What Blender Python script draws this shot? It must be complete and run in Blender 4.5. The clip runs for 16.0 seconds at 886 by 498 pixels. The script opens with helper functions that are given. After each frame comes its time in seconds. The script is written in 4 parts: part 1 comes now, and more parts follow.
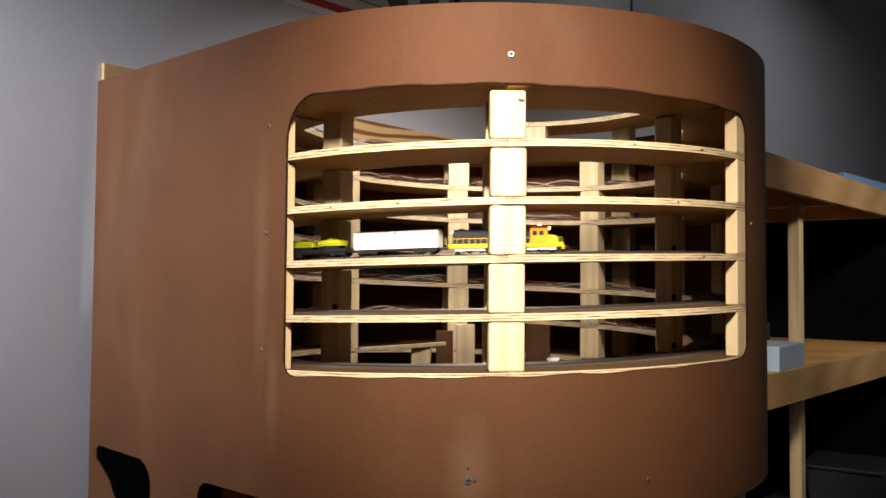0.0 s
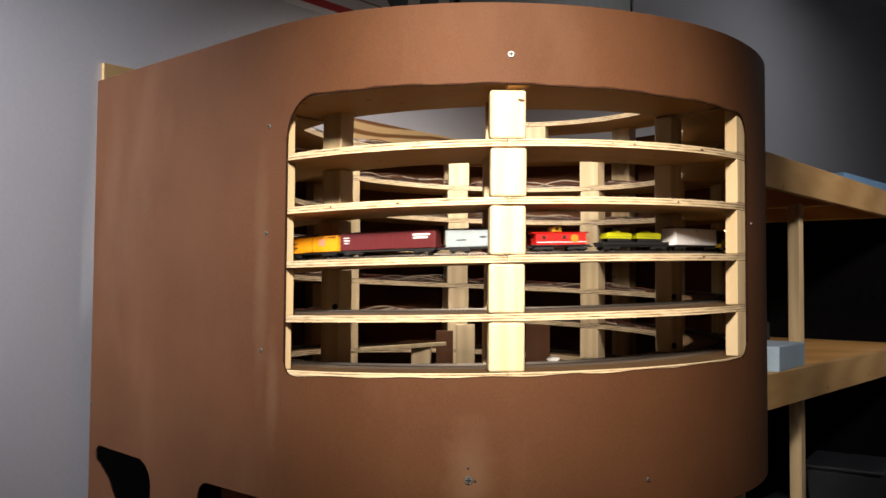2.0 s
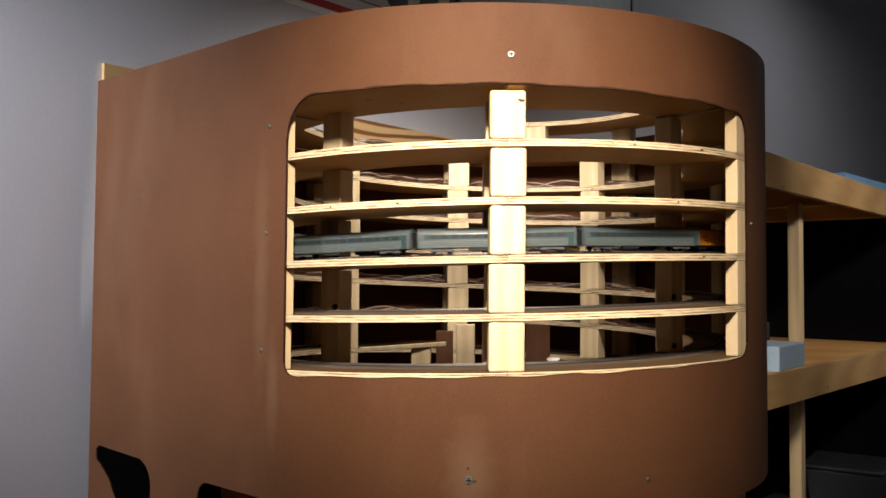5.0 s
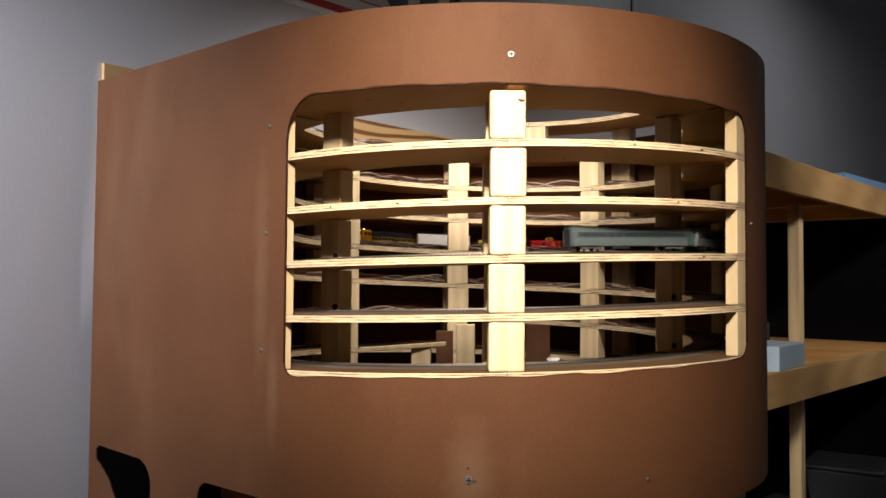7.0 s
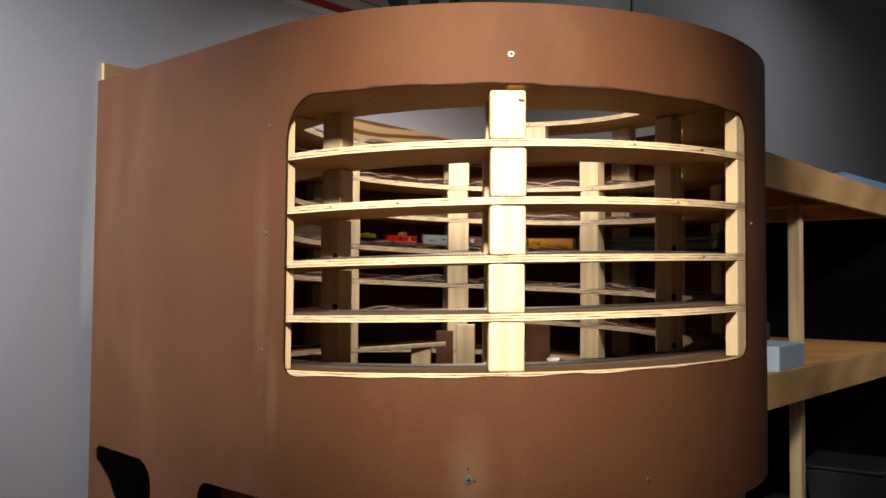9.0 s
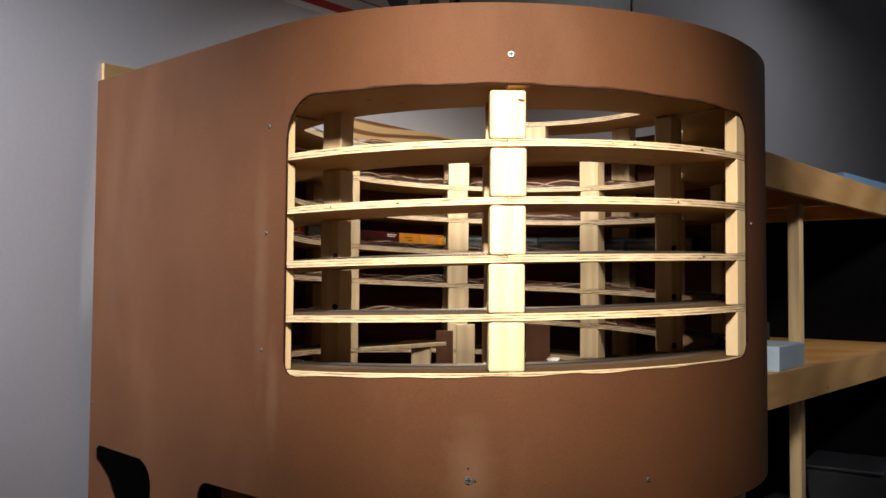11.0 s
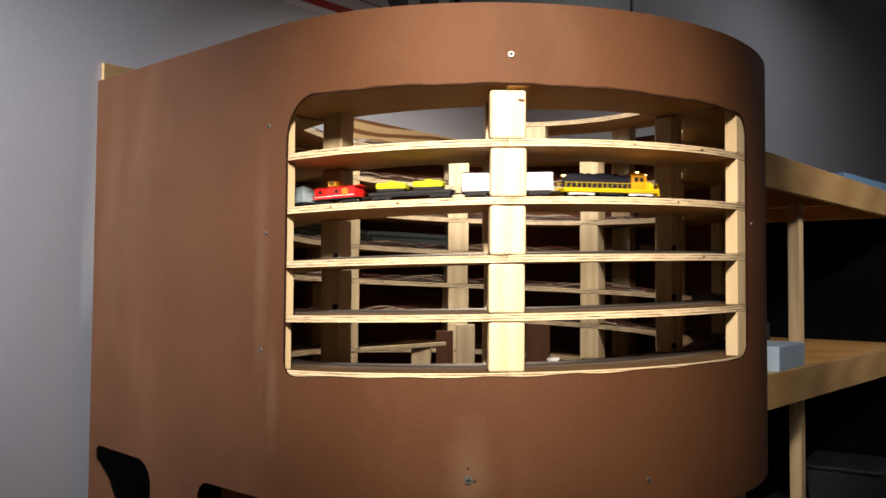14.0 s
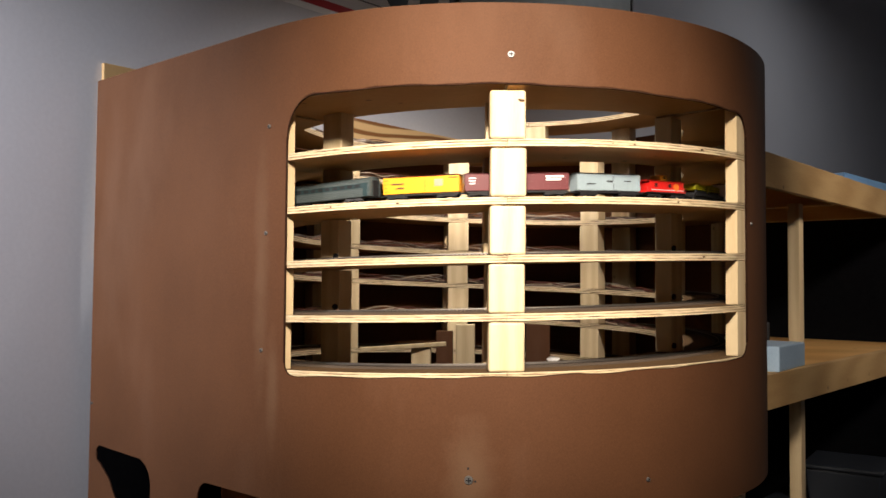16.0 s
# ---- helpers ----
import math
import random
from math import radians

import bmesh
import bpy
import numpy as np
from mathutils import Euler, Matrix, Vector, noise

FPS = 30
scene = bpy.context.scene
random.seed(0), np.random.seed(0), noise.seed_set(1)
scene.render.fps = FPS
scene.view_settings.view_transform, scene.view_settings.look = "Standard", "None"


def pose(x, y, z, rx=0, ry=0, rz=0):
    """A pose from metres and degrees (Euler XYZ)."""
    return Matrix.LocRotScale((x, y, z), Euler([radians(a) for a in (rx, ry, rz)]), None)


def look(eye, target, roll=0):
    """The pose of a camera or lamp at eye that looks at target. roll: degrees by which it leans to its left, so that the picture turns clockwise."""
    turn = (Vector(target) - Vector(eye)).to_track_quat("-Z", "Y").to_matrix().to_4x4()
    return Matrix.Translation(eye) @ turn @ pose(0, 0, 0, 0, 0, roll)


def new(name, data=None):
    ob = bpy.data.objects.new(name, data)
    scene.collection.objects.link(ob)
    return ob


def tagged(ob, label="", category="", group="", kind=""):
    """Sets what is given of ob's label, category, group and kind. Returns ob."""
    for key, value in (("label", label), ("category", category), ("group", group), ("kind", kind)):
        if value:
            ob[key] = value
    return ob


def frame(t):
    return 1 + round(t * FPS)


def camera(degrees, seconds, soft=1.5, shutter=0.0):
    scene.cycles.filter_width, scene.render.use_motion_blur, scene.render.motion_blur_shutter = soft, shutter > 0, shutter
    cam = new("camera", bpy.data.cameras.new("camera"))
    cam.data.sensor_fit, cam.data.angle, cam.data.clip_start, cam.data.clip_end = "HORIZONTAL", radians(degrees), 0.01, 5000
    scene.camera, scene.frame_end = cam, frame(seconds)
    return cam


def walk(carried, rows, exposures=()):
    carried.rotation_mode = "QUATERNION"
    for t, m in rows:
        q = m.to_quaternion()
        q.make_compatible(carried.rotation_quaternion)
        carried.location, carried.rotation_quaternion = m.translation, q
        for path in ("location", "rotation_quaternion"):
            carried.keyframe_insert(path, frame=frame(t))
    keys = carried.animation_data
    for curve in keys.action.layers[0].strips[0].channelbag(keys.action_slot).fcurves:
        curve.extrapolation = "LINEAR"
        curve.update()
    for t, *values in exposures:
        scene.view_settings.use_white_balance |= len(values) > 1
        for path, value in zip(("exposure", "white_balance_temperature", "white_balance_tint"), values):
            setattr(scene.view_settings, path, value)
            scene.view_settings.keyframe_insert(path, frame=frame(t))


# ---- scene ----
H = 1.40                                   # height of the eye above the floor
cam = camera(55.27, 16.0, soft=1.6, shutter=0.4)
EYE = Vector((0.0, -2.1574, H))
AIM = EYE + Vector((math.sin(-0.0441) * math.cos(0.0408), math.cos(-0.0441) * math.cos(0.0408), math.sin(0.0408)))
walk(cam, [(0.0, look(EYE, AIM, 0.41)), (16.0, look(EYE, AIM, 0.41))], exposures=[(0.0, 0.0), (16.0, 0.0)])

# ---- light ----
world = bpy.data.worlds.new("world")
scene.world = world
world.use_nodes = True
world.node_tree.nodes["Background"].inputs[0].default_value = (0.5, 0.6, 0.8, 1)
world.node_tree.nodes["Background"].inputs[1].default_value = 0.02


def lamp(name, kind, m, energy, colour, **kw):
    data = bpy.data.lights.new(name, kind)
    data.energy, data.color = energy, colour
    for k, v in kw.items():
        if k == "size":
            data.size = v
        elif k == "radius":
            data.shadow_soft_size = v
        elif k == "angle":
            data.spot_size = radians(v)
        elif k == "blend":
            data.spot_blend = v
        elif k == "size_y":
            data.shape, data.size_y = "RECTANGLE", v
    ob = new(name, data)
    ob.matrix_world = m
    return ob


# a warm ceiling spot in front of the helix and a downlight above its open well; added fills without a known source: a
# cooler one towards the wall, one on the shelves, a weak cool one farther off
lamp("ceiling_spot", "SPOT", look((-0.02, -2.25, H + 0.97), (0.02, -0.60, H + 0.15)), 500, (1.0, 0.86, 0.72), radius=0.15, angle=42, blend=1.0)
lamp("side_fill", "SPOT", look((-1.80, -1.75, H + 0.95), (-0.97, -0.15, H + 0.08)), 300, (0.97, 0.95, 1.0), radius=0.15, angle=53, blend=1.0)
lamp("shelf_fill", "SPOT", look((1.75, -1.20, H + 1.25), (1.28, 0.95, H + 0.20)), 140, (1.0, 0.88, 0.78), radius=0.15, angle=48, blend=1.0)
lamp("downlight", "SPOT", look((0.06, -0.56, 2.85), (0.02, 0.16, H + 0.15)), 140, (1.0, 0.90, 0.82), radius=0.06, angle=82, blend=1.0)
lamp("room_fill", "AREA", look((3.10, 2.50, 3.60), (3.10, 2.52, 0.0)), 13, (0.97, 0.97, 1.0), size=1.2, size_y=0.3)


# ---- materials ----
def mat(name, rough=0.6, metal=0.0, spec=0.5):
    m = bpy.data.materials.new(name)
    m.use_nodes = True
    b = m.node_tree.nodes["Principled BSDF"]
    b.inputs["Roughness"].default_value = rough
    b.inputs["Metallic"].default_value = metal
    b.inputs["Specular IOR Level"].default_value = spec
    return m, m.node_tree, b


def node(nt, kind, **kw):
    n = nt.nodes.new(kind)
    for k, v in kw.items():
        n.inputs[k].default_value = v
    return n


def mottled(name, dark, light, scale=(1, 1, 1), freq=20.0, detail=6.0, rough=0.6, bump=0.1, metal=0.0, coarse=3.0, spec=0.5, vary=0.0, distance=0.002, span=(0.32, 0.68)):
    """Two scales of noise between two colours, stretched by scale, with bump; vary: random shift for each object."""
    m, nt, b = mat(name, rough, metal, spec)
    tc = node(nt, "ShaderNodeTexCoord")
    mp = node(nt, "ShaderNodeMapping")
    mp.inputs["Scale"].default_value = scale
    nt.links.new(tc.outputs["Object"], mp.inputs["Vector"])
    vec = mp.outputs["Vector"]
    info = node(nt, "ShaderNodeObjectInfo")
    mul = node(nt, "ShaderNodeMath")
    mul.operation = "MULTIPLY"
    mul.inputs[1].default_value = 37.0
    nt.links.new(info.outputs["Random"], mul.inputs[0])
    add = node(nt, "ShaderNodeVectorMath")
    add.operation = "ADD"
    nt.links.new(vec, add.inputs[0])
    nt.links.new(mul.outputs[0], add.inputs[1])
    vec = add.outputs[0]
    fine = node(nt, "ShaderNodeTexNoise", Scale=freq, Detail=detail, Roughness=0.65)
    big = node(nt, "ShaderNodeTexNoise", Scale=coarse, Detail=3.0)
    nt.links.new(vec, fine.inputs["Vector"])
    nt.links.new(vec, big.inputs["Vector"])
    mix = node(nt, "ShaderNodeMath")
    mix.operation = "MULTIPLY_ADD"
    mix.inputs[1].default_value = 0.55
    nt.links.new(fine.outputs["Fac"], mix.inputs[0])
    half = node(nt, "ShaderNodeMath")
    half.operation = "MULTIPLY"
    half.inputs[1].default_value = 0.45
    nt.links.new(big.outputs["Fac"], half.inputs[0])
    nt.links.new(half.outputs[0], mix.inputs[2])
    ramp = node(nt, "ShaderNodeValToRGB")
    ramp.color_ramp.elements[0].position, ramp.color_ramp.elements[1].position = span
    ramp.color_ramp.elements[0].color, ramp.color_ramp.elements[1].color = (*dark, 1), (*light, 1)
    nt.links.new(mix.outputs[0], ramp.inputs[0])
    out = ramp.outputs[0]
    if vary:
        hsv = node(nt, "ShaderNodeHueSaturation")
        rng = node(nt, "ShaderNodeMapRange")
        rng.inputs[3].default_value, rng.inputs[4].default_value = 1 - vary, 1 + vary
        nt.links.new(info.outputs["Random"], rng.inputs[0])
        nt.links.new(rng.outputs[0], hsv.inputs["Value"])
        nt.links.new(out, hsv.inputs["Color"])
        out = hsv.outputs[0]
    nt.links.new(out, b.inputs["Base Color"])
    if bump:
        bp = node(nt, "ShaderNodeBump", Strength=bump, Distance=distance)
        nt.links.new(fine.outputs["Fac"], bp.inputs["Height"])
        nt.links.new(bp.outputs[0], b.inputs["Normal"])
    return m


def grained(name, dark, light, axis=2, rings=60.0, rough=0.55, vary=0.12, bump=0.15, wavy=5.0):
    """Sawn softwood: long grain lines along one axis, wavy, with fine fibres."""
    m, nt, b = mat(name, rough)
    tc = node(nt, "ShaderNodeTexCoord")
    mp = node(nt, "ShaderNodeMapping")
    s = [1.0, 1.0, 1.0]
    s[axis] = 0.10
    mp.inputs["Scale"].default_value = s
    nt.links.new(tc.outputs["Object"], mp.inputs["Vector"])
    info = node(nt, "ShaderNodeObjectInfo")
    mul = node(nt, "ShaderNodeMath")
    mul.operation = "MULTIPLY"
    mul.inputs[1].default_value = 11.0
    nt.links.new(info.outputs["Random"], mul.inputs[0])
    add = node(nt, "ShaderNodeVectorMath")
    add.operation = "ADD"
    nt.links.new(mp.outputs[0], add.inputs[0])
    nt.links.new(mul.outputs[0], add.inputs[1])
    wave = node(nt, "ShaderNodeTexWave", Scale=rings / 6.28, Distortion=wavy, Detail=3.0)
    wave.inputs["Detail Scale"].default_value = 1.2
    fine = node(nt, "ShaderNodeTexNoise", Scale=420.0, Detail=4.0)
    for n in (wave, fine):
        nt.links.new(add.outputs[0], n.inputs["Vector"])
    mix = node(nt, "ShaderNodeMath")
    mix.operation = "MULTIPLY_ADD"
    mix.inputs[1].default_value, mix.inputs[2].default_value = 0.5, 0.0
    nt.links.new(fine.outputs["Fac"], mix.inputs[0])
    w2 = node(nt, "ShaderNodeMath")
    w2.operation = "MULTIPLY_ADD"
    w2.inputs[1].default_value = 0.5
    nt.links.new(wave.outputs["Fac"], w2.inputs[0])
    nt.links.new(mix.outputs[0], w2.inputs[2])
    ramp = node(nt, "ShaderNodeValToRGB")
    ramp.color_ramp.elements[0].position, ramp.color_ramp.elements[1].position = 0.15, 0.75
    ramp.color_ramp.elements[0].color, ramp.color_ramp.elements[1].color = (*dark, 1), (*light, 1)
    nt.links.new(w2.outputs[0], ramp.inputs[0])
    knot = node(nt, "ShaderNodeTexVoronoi", Scale=13.0)
    shift = node(nt, "ShaderNodeVectorMath")
    shift.operation = "ADD"
    nt.links.new(tc.outputs["Object"], shift.inputs[0])
    nt.links.new(mul.outputs[0], shift.inputs[1])
    nt.links.new(shift.outputs[0], knot.inputs["Vector"])
    kr = node(nt, "ShaderNodeMapRange")
    kr.inputs[1].default_value, kr.inputs[2].default_value, kr.inputs[3].default_value, kr.inputs[4].default_value = 0.05, 0.10, 0.75, 0.0
    nt.links.new(knot.outputs["Distance"], kr.inputs[0])
    km = node(nt, "ShaderNodeMix")
    km.data_type = "RGBA"
    nt.links.new(kr.outputs[0], km.inputs[0])
    nt.links.new(ramp.outputs[0], km.inputs[6])
    km.inputs[7].default_value = (dark[0] * 0.28, dark[1] * 0.22, dark[2] * 0.2, 1)
    hsv = node(nt, "ShaderNodeHueSaturation")
    rng = node(nt, "ShaderNodeMapRange")
    rng.inputs[3].default_value, rng.inputs[4].default_value = 1 - vary, 1 + vary
    nt.links.new(info.outputs["Random"], rng.inputs[0])
    nt.links.new(rng.outputs[0], hsv.inputs["Value"])
    nt.links.new(km.outputs[2], hsv.inputs["Color"])
    nt.links.new(hsv.outputs[0], b.inputs["Base Color"])
    bp = node(nt, "ShaderNodeBump", Strength=bump, Distance=0.001)
    nt.links.new(w2.outputs[0], bp.inputs["Height"])
    nt.links.new(bp.outputs[0], b.inputs["Normal"])
    return m


def bold_grain(name, dark, light, period, rough=0.6):
    """Rotary-cut fir veneer: broad wavy arches of dark latewood."""
    m, nt, b = mat(name, rough)
    tc = node(nt, "ShaderNodeTexCoord")
    mp = node(nt, "ShaderNodeMapping")
    mp.inputs["Scale"].default_value = (0.30, 1.0, 1.0)
    mp.inputs["Rotation"].default_value = (0.0, 0.12, 0.0)
    nt.links.new(tc.outputs["Object"], mp.inputs["Vector"])
    wave = node(nt, "ShaderNodeTexWave", Scale=0.314 / period, Distortion=5.0, Detail=1.5)
    wave.bands_direction = "Z"
    wave.inputs["Detail Scale"].default_value = 0.9
    nt.links.new(mp.outputs[0], wave.inputs["Vector"])
    ramp = node(nt, "ShaderNodeValToRGB")
    ramp.color_ramp.elements[0].position, ramp.color_ramp.elements[1].position = 0.18, 0.52
    ramp.color_ramp.elements[0].color, ramp.color_ramp.elements[1].color = (*dark, 1), (*light, 1)
    nt.links.new(wave.outputs["Fac"], ramp.inputs[0])
    nt.links.new(ramp.outputs[0], b.inputs["Base Color"])
    bp = node(nt, "ShaderNodeBump", Strength=0.15, Distance=0.001)
    nt.links.new(wave.outputs["Fac"], bp.inputs["Height"])
    nt.links.new(bp.outputs[0], b.inputs["Normal"])
    return m


def scuffed(m, scale, amount, centre_scale):
    """Pale rubbed hazes of their own shape on a finished surface."""
    nt = m.node_tree
    b = nt.nodes["Principled BSDF"]
    old = b.inputs["Base Color"].links[0].from_socket
    tc = node(nt, "ShaderNodeTexCoord")
    mp = node(nt, "ShaderNodeMapping")
    mp.inputs["Scale"].default_value = scale
    mp.inputs["Rotation"].default_value = (0.0, 0.35, 0.0)
    nt.links.new(tc.outputs["Object"], mp.inputs["Vector"])
    n = node(nt, "ShaderNodeTexNoise", Scale=centre_scale, Detail=5.0, Roughness=0.6)
    nt.links.new(mp.outputs[0], n.inputs["Vector"])
    r = node(nt, "ShaderNodeMapRange")
    r.inputs[1].default_value, r.inputs[2].default_value, r.inputs[3].default_value, r.inputs[4].default_value = 0.56, 0.78, 0.0, amount
    nt.links.new(n.outputs["Fac"], r.inputs[0])
    mx = node(nt, "ShaderNodeMix")
    mx.data_type = "RGBA"
    nt.links.new(r.outputs[0], mx.inputs[0])
    nt.links.new(old, mx.inputs[6])
    mx.inputs[7].default_value = (0.26, 0.17, 0.12, 1)
    nt.links.new(mx.outputs[2], b.inputs["Base Color"])
    rr = node(nt, "ShaderNodeMapRange")
    rr.inputs[1].default_value, rr.inputs[2].default_value, rr.inputs[3].default_value, rr.inputs[4].default_value = 0.35, 0.7, 0.60, 0.80
    nt.links.new(n.outputs["Fac"], rr.inputs[0])
    nt.links.new(rr.outputs[0], b.inputs["Roughness"])
    return m


def plain(name, colour, rough=0.5, metal=0.0, vary=0.1):
    d = [c * (1 - vary) for c in colour]
    l = [min(1, c * (1 + vary)) for c in colour]
    return mottled(name, d, l, freq=160, coarse=25, rough=rough, bump=0.04, metal=metal, distance=0.0005)


def glow(name, colour, power):
    m, nt, b = mat(name)
    b.inputs["Base Color"].default_value = (*colour, 1)
    b.inputs["Emission Color"].default_value = (*colour, 1)
    b.inputs["Emission Strength"].default_value = power
    return m


HARDBOARD = mottled("hardboard", (0.070, 0.0280, 0.0112), (0.116, 0.0488, 0.0212), freq=330, coarse=3.5, rough=0.7, bump=0.07, spec=0.22, distance=0.0008)
scuffed(HARDBOARD, (1.0, 1.0, 0.35), 0.20, 3.2)


def scuff_sheen_patch(m, centre, stretch, reach, amount):
    """A pale patch with ragged edges round one spot of the sheet, for a worn scuff and for painted sheen."""
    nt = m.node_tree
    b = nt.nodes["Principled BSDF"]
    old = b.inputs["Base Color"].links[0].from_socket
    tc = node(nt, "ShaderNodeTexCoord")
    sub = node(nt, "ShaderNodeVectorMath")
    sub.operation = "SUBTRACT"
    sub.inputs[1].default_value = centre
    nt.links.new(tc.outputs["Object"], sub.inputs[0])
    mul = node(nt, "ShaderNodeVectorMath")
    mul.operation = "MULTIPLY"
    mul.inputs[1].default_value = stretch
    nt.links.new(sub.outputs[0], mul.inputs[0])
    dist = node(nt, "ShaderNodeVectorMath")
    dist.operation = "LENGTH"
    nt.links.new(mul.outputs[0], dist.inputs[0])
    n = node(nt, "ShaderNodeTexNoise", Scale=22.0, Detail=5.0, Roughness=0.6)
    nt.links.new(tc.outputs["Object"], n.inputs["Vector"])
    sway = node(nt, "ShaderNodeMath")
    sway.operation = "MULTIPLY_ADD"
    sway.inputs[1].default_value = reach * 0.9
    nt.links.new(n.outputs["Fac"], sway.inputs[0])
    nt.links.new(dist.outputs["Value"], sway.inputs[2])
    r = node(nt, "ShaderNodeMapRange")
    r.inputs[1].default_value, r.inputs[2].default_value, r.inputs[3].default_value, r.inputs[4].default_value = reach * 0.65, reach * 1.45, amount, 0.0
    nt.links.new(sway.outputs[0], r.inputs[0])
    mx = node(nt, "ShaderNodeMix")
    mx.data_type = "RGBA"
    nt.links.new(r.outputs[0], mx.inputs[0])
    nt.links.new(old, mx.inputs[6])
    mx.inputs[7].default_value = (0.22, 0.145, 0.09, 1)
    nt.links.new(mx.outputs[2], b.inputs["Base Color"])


# worn scuff low on the front
scuff_sheen_patch(HARDBOARD, (-0.015, -0.68, H - 0.345), (1.3, 0.2, 0.55), 0.070, 0.30)
# sheen along the bend into the flat part, painted into the colour
scuff_sheen_patch(HARDBOARD, (-0.425, -0.532, H + 0.02), (1.0, 1.0, 0.10), 0.028, 0.20)
scuff_sheen_patch(HARDBOARD, (-0.395, -0.555, H - 0.20), (1.3, 1.3, 0.20), 0.028, 0.20)
EDGEBOARD = mottled("hardboard_edge", (0.018, 0.008, 0.005), (0.042, 0.019, 0.011), freq=200, rough=1.0, bump=0.0, spec=0.05)
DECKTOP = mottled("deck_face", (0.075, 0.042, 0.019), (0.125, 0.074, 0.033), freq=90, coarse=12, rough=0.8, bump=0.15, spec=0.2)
KNOT = mottled("knot_wood", (0.035, 0.016, 0.007), (0.12, 0.058, 0.024), freq=300, rough=0.8)
ROUGHBACK = mottled("hardboard_back", (0.13, 0.055, 0.026), (0.20, 0.090, 0.043), freq=250, coarse=6, rough=1.0, bump=0.2, spec=0.05)
PINE = grained("pine", (0.63, 0.475, 0.265), (0.75, 0.60, 0.37), 2, 55, wavy=7.0)
PINE_LONG = grained("pine_long", (0.40, 0.24, 0.095), (0.54, 0.35, 0.155), 0, 60)
PLY_FACE = grained("plywood_face", (0.50, 0.26, 0.075), (0.74, 0.44, 0.155), 0, 22, vary=0.06)
PLY_BACK = bold_grain("plywood_back", (0.24, 0.10, 0.028), (0.70, 0.47, 0.22), 0.034)
PLY_LIGHT = mottled("ply_light", (0.50, 0.37, 0.20), (0.80, 0.66, 0.44), scale=(1, 1, 14), freq=50, coarse=18, rough=0.7, bump=0.3, vary=0.08, span=(0.36, 0.58))
PLY_DARK = mottled("ply_dark", (0.10, 0.050, 0.020), (0.66, 0.51, 0.31), scale=(1, 1, 16), freq=42, coarse=16, rough=0.8, bump=0.5, vary=0.08, span=(0.40, 0.56))
WALLPAINT = mottled("wall_paint", (0.51, 0.52, 0.56), (0.57, 0.58, 0.62), freq=90, coarse=1.5, rough=0.75, bump=0.06)
CEILPAINT = mottled("ceiling_paint", (0.72, 0.72, 0.71), (0.78, 0.78, 0.77), freq=60, rough=0.9)
CONCRETE = mottled("concrete", (0.20, 0.19, 0.18), (0.30, 0.29, 0.27), freq=25, coarse=2, rough=0.8)
CORK = mottled("cork", (0.035, 0.024, 0.016), (0.085, 0.06, 0.04), freq=400, rough=0.9, bump=0.3)
BLACK = plain("black_plastic", (0.005, 0.005, 0.006), 0.7)
TIE = plain("tie_plastic", (0.025, 0.018, 0.013), 0.7)
RAIL = plain("nickel_rail", (0.20, 0.18, 0.16), 0.5, 1.0)
STEEL = plain("screw_steel", (0.13, 0.125, 0.12), 0.5, 0.3)
SHADEBLACK = mottled("shade_black", (0.004, 0.004, 0.005), (0.009, 0.009, 0.010), freq=60, rough=1.0, bump=0.0, spec=0.0)
GALV = plain("washer_white", (0.42, 0.42, 0.41), 0.5)


# ---- mesh helpers ----
def mesh_of(name, bm, mats):
    me = bpy.data.meshes.new(name)
    bm.normal_update()
    bm.to_mesh(me)
    bm.free()
    for m in (mats if isinstance(mats, (list, tuple)) else [mats]):
        me.materials.append(m)
    return me


def part(name, bm, material, parent=None, label="", m=None, smooth=0):
    """Links a bmesh as one mesh object under a thing or a part."""
    me = bm if isinstance(bm, bpy.types.Mesh) else mesh_of(name, bm, material)
    if smooth:
        for p in me.polygons:
            p.use_smooth = True
        me.set_sharp_from_angle(angle=radians(smooth))
    ob = new(name, me)
    if parent is not None:
        ob.parent = parent
    if m is not None:
        ob.matrix_local = m
    if label:
        tagged(ob, label)
    return ob


def empty(name, m, label, category, group="", kind=""):
    ob = new(name)
    ob.empty_display_size = 0.05
    ob.matrix_world = m
    return tagged(ob, label, category, group, kind)


def add_box(bm, x0, x1, y0, y1, z0, z1, bevel=0.0, mi=0, seg=2):
    t = bmesh.new()
    bmesh.ops.create_cube(t, size=1.0)
    for v in t.verts:
        v.co = Vector(((x0 + x1) / 2 + v.co.x * (x1 - x0), (y0 + y1) / 2 + v.co.y * (y1 - y0), (z0 + z1) / 2 + v.co.z * (z1 - z0)))
    if bevel:
        bmesh.ops.bevel(t, geom=t.edges[:], offset=bevel, segments=seg, affect="EDGES", profile=0.5)
    merge(bm, t, mi)
    return bm


def merge(bm, t, mi=0, m=None):
    vs = {v: bm.verts.new(m @ v.co if m is not None else v.co) for v in t.verts}
    for f in t.faces:
        nf = bm.faces.new([vs[v] for v in f.verts])
        nf.material_index = mi
    t.free()


def box(*a, **k):
    return add_box(bmesh.new(), *a, **k)


